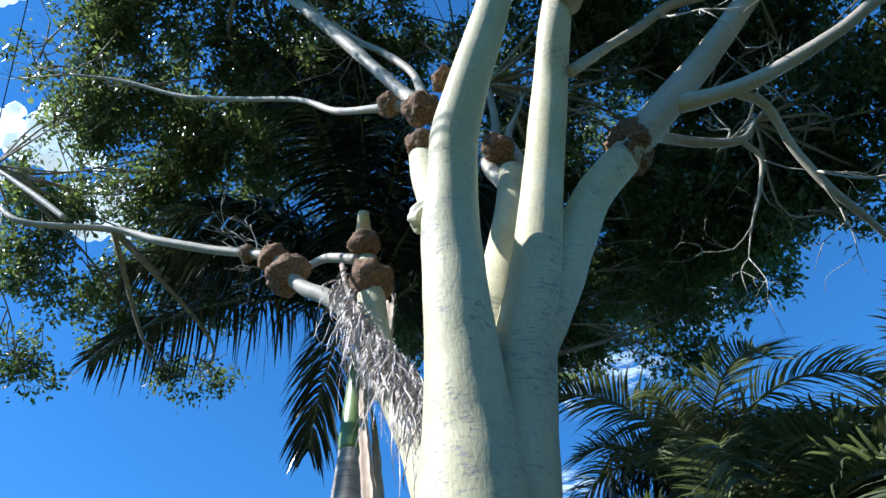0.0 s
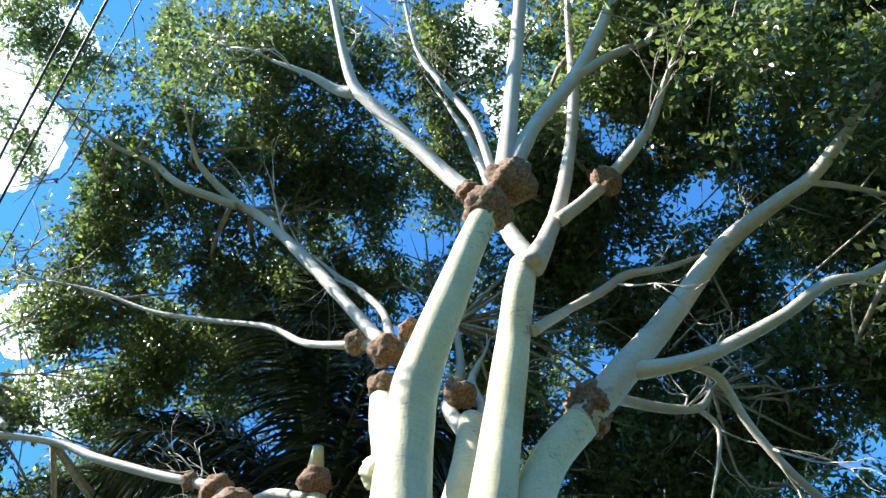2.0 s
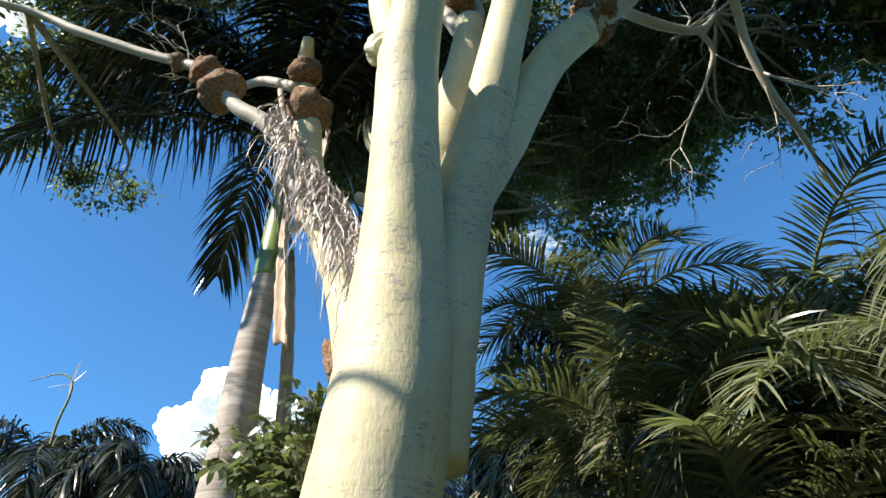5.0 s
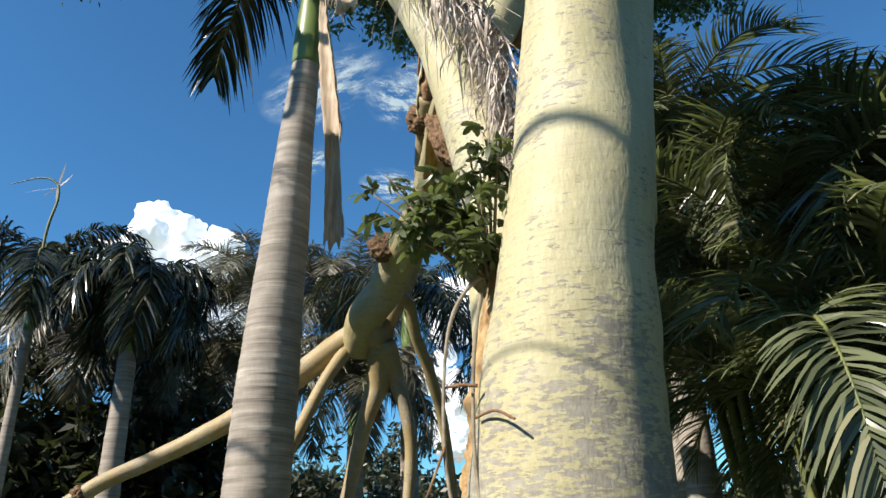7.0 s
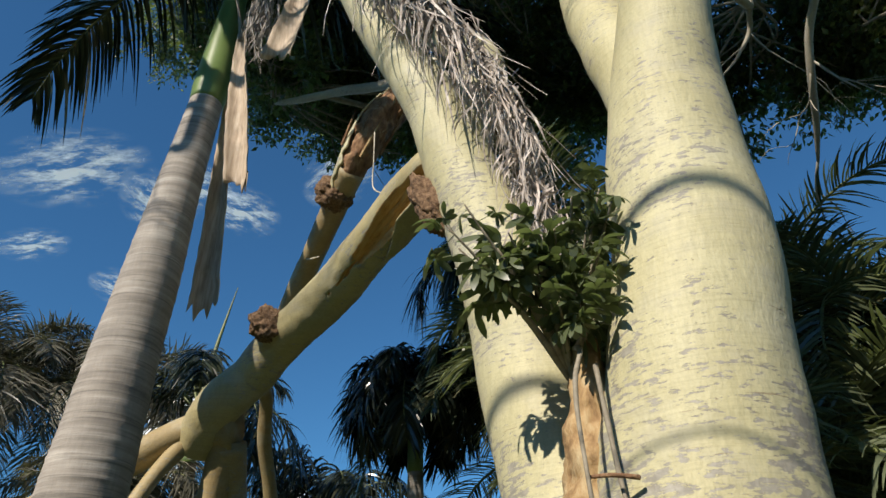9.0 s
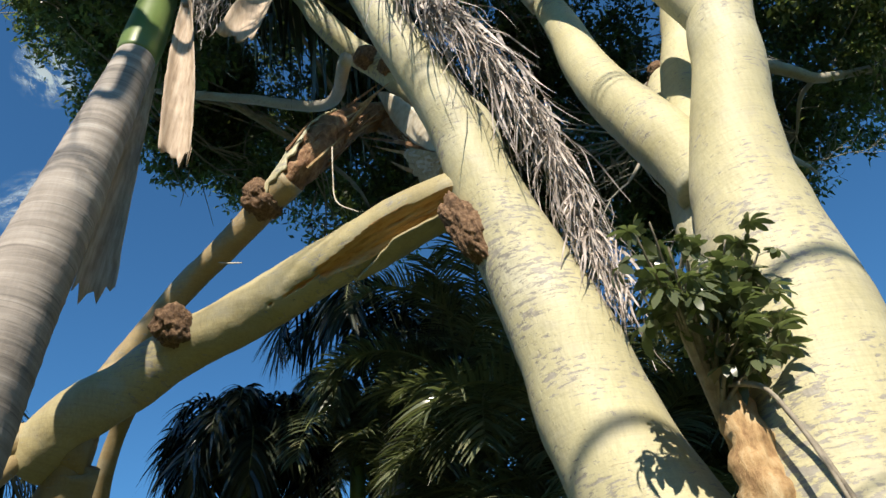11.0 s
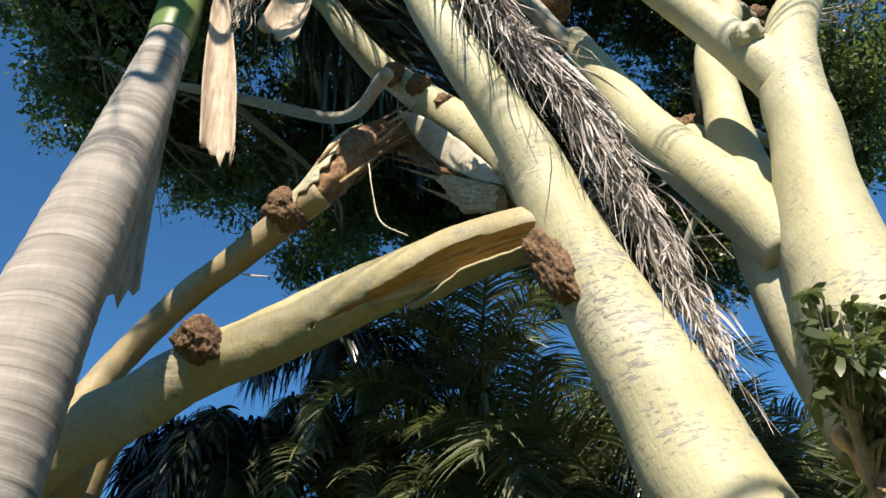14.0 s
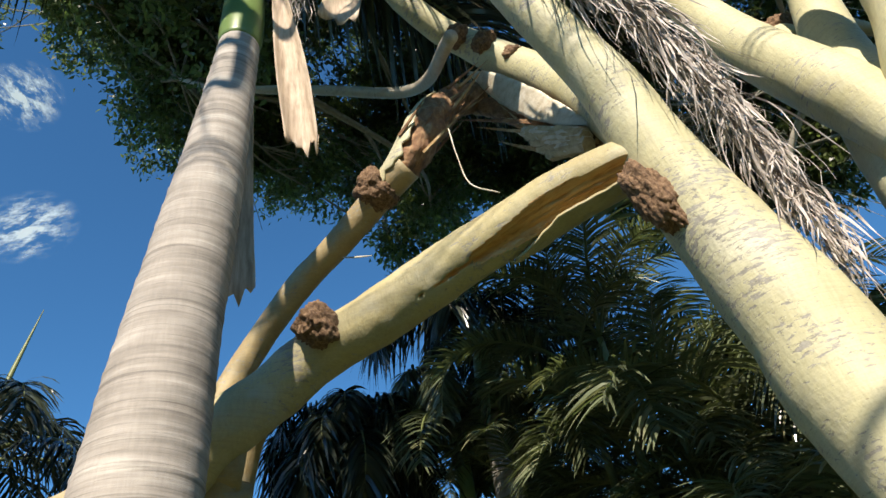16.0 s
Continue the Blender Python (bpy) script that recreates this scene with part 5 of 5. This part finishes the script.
_b.inputs["Specular IOR Level"].default_value = 0.0
# a weak emission stands in for daylight scattered inside the cloud
_b.inputs["Emission Color"].default_value, _b.inputs["Emission Strength"].default_value = (0.86, 0.92, 1.0, 1), 0.28


def cumulus(az, el, wide, tall, seed):
    """A heap of billows far away: heading and height of its middle, width and height, all in degrees."""
    rg = np.random.default_rng(seed)
    dist = 900.0
    a, e = radians(az), radians(el)
    c = Vector((math.sin(a) * math.cos(e), math.cos(a) * math.cos(e), math.sin(e))) * dist
    right = Vector((math.cos(a), -math.sin(a), 0))
    up = right.cross(c.normalized())
    w, h = dist * radians(wide) / 2, dist * radians(tall) / 2
    bm = bmesh.new()
    for k in range(22):
        u = rg.uniform(-1, 1)
        v = rg.uniform(-1, 0.9 * (1 - u * u) * rg.random() ** 0.3)
        r = min(w, h) * (0.28 + 0.3 * rg.random()) * (1 - 0.4 * abs(u))
        m = Matrix.Translation(c + right * u * w * 0.75 + up * v * h * 0.7 + c.normalized() * rg.normal() * r)
        ret = bmesh.ops.create_icosphere(bm, subdivisions=4 if el < 30 and az < 5 else 3, radius=r)
        for vert in ret["verts"]:
            d = vert.co.normalized()
            q = d * 1.7 + Vector((k * 3.1, seed, 0))
            vert.co = d * r * (1 + 0.30 * noise.fractal(q * 1.1, 1.0, 2.0, 5))
        bmesh.ops.transform(bm, matrix=m, verts=ret["verts"])
    me = bpy.data.meshes.new("cloud")
    bm.to_mesh(me)
    bm.free()
    me.polygons.foreach_set("use_smooth", [True] * len(me.polygons))
    me.materials.append(CLOUD)
    return tagged(new("cloud", me), "white heaped cloud far off in the blue sky", "cloud", "clouds", "structure")


for k, spec in enumerate([(-22.0, 22.0, 9, 12), (-16.5, 19.9, 6.5, 8), (-16.3, 16.0, 8, 6), (5.3, 20.0, 6, 6.5), (1.8, 13.0, 5, 4), (5.5, 8.5, 6, 4), (-11.9, 14.3, 9, 7), (-17.9, 13.6, 9, 7), (2.6, 17.9, 4.5, 7), (3.4, 9.1, 6, 6), (13.2, 12.2, 7, 5), (17.7, 13.0, 5, 6), (-25.0, 15.0, 10, 8),
                          (-57.0, 49.6, 9, 6), (-49.6, 46.6, 5.5, 6), (-82.5, 61.5, 12, 9), (-73.5, 57.8, 7, 7), (-62.7, 43.8, 8, 6), (22.0, 80.2, 9, 7), (49.0, 69.6, 6, 6), (18.8, 74.0, 4, 5)]):
    cumulus(*spec, 50 + k)


def wisp_material():
    m, n, l, b = nodes_of("thin_cloud")
    co = coords_of(n)
    b.inputs["Base Color"].default_value = (0.86, 0.88, 0.92, 1)
    b.inputs["Roughness"].default_value = 1.0
    b.inputs["Specular IOR Level"].default_value = 0.0
    # same weak emission in place of scattered daylight
    b.inputs["Emission Color"].default_value, b.inputs["Emission Strength"].default_value = (0.86, 0.92, 1.0, 1), 0.28
    grad = n.new("ShaderNodeTexGradient")
    grad.gradient_type = "SPHERICAL"
    l.new(co, grad.inputs[0])
    soft = noise_node(n, l, co, 1.5, 9, (1, 1.9, 1), 0.66)
    body = mix_node(n, l, 1.0, ramp_node(n, l, soft, [(0.44, GREY(0)), (0.66, GREY(1))]), ramp_node(n, l, grad.outputs["Fac"], [(0.0, GREY(0)), (0.75, GREY(1))]), "MULTIPLY")
    l.new(mix_node(n, l, 1.0, body, (1.7, 1.7, 1.7), "MULTIPLY"), b.inputs["Alpha"])
    return m


WISP = wisp_material()


def wisp(az, el, wide, tall, turn):
    a, e = radians(az), radians(el)
    way = Vector((math.sin(a) * math.cos(e), math.cos(a) * math.cos(e), math.sin(e)))
    dist = 1400.0
    verts = [(-1, -1, 0), (1, -1, 0), (1, 1, 0), (-1, 1, 0)]
    ob = new("thin_cloud", mesh_of("thin_cloud", verts, [(0, 1, 2, 3)], WISP, False))
    ob.matrix_basis = look(way * dist, (0, 0, 0), turn) @ Matrix.Diagonal((dist * radians(wide) / 2, dist * radians(tall) / 2, 1, 1))
    ob.visible_shadow = False
    return tagged(ob, "thin torn veil of white cloud", "cloud", "clouds", "structure")


for spec in [(-9.0, 35.6, 11, 6, -25), (-1.6, 34.8, 6, 5, 20), (6.0, 35.4, 6, 4, 10), (-10.0, 29.6, 5, 2.5, -20), (-2.2, 27.9, 6, 3, 10), (2.0, 36.5, 7, 4, 10), (11.3, 47.8, 5, 5, 30), (15.0, 39.2, 7, 5, -35)]:
    wisp(*spec)


# ---------------------------------------------------------------- woods and hedges far behind
def far_woods():
    rg = np.random.default_rng(77)
    masses = []
    for k in range(120):
        az = radians(rg.uniform(-62, 62))
        d = rg.uniform(19, 30)
        top = 2.2 + 2.4 * (0.5 + 0.5 * math.sin(k * 1.7)) * rg.random() + (d - 19) * 0.08
        for z in np.arange(0.6, top, 0.9):
            masses.append((d * math.sin(az), d * math.cos(az), z, 1.0 + 0.5 * rg.random()))
    for k in range(46):
        az, d = radians(rg.uniform(-58, -15)), rg.uniform(14.5, 19)
        for z in np.arange(0.6, 2.6 + 2.2 * rg.random(), 0.9):
            masses.append((d * math.sin(az), d * math.cos(az), z, 0.9 + 0.4 * rg.random()))
    return foliage(masses, rg, 0.34, 0.15, 13.0, 11, material=HEDGE_LEAF)


def unseen_tree_belt():
    """Unseen belt on the garden's other sides, added to block low sky light."""
    rg = np.random.default_rng(78)
    masses = []
    for k in range(130):
        az, d = radians(rg.uniform(66, 294)), rg.uniform(13, 24)
        for z in np.arange(0.8, 3.0 + 3.6 * rg.random() + (d - 13) * 0.22, 1.5):
            masses.append((d * math.sin(az), d * math.cos(az), z, 1.5 + 0.6 * rg.random()))
    return foliage(masses, rg, 0.6, 0.32, 5.0, 9, material=HEDGE_LEAF)


tagged(new("far_trees", far_woods()), "dark shrubs and trees along the edge of the garden", "trees", kind="stuff")
tagged(new("unseen_tree_belt", unseen_tree_belt()), "unseen belt of dark trees added to block low sky light", "trees", kind="stuff")
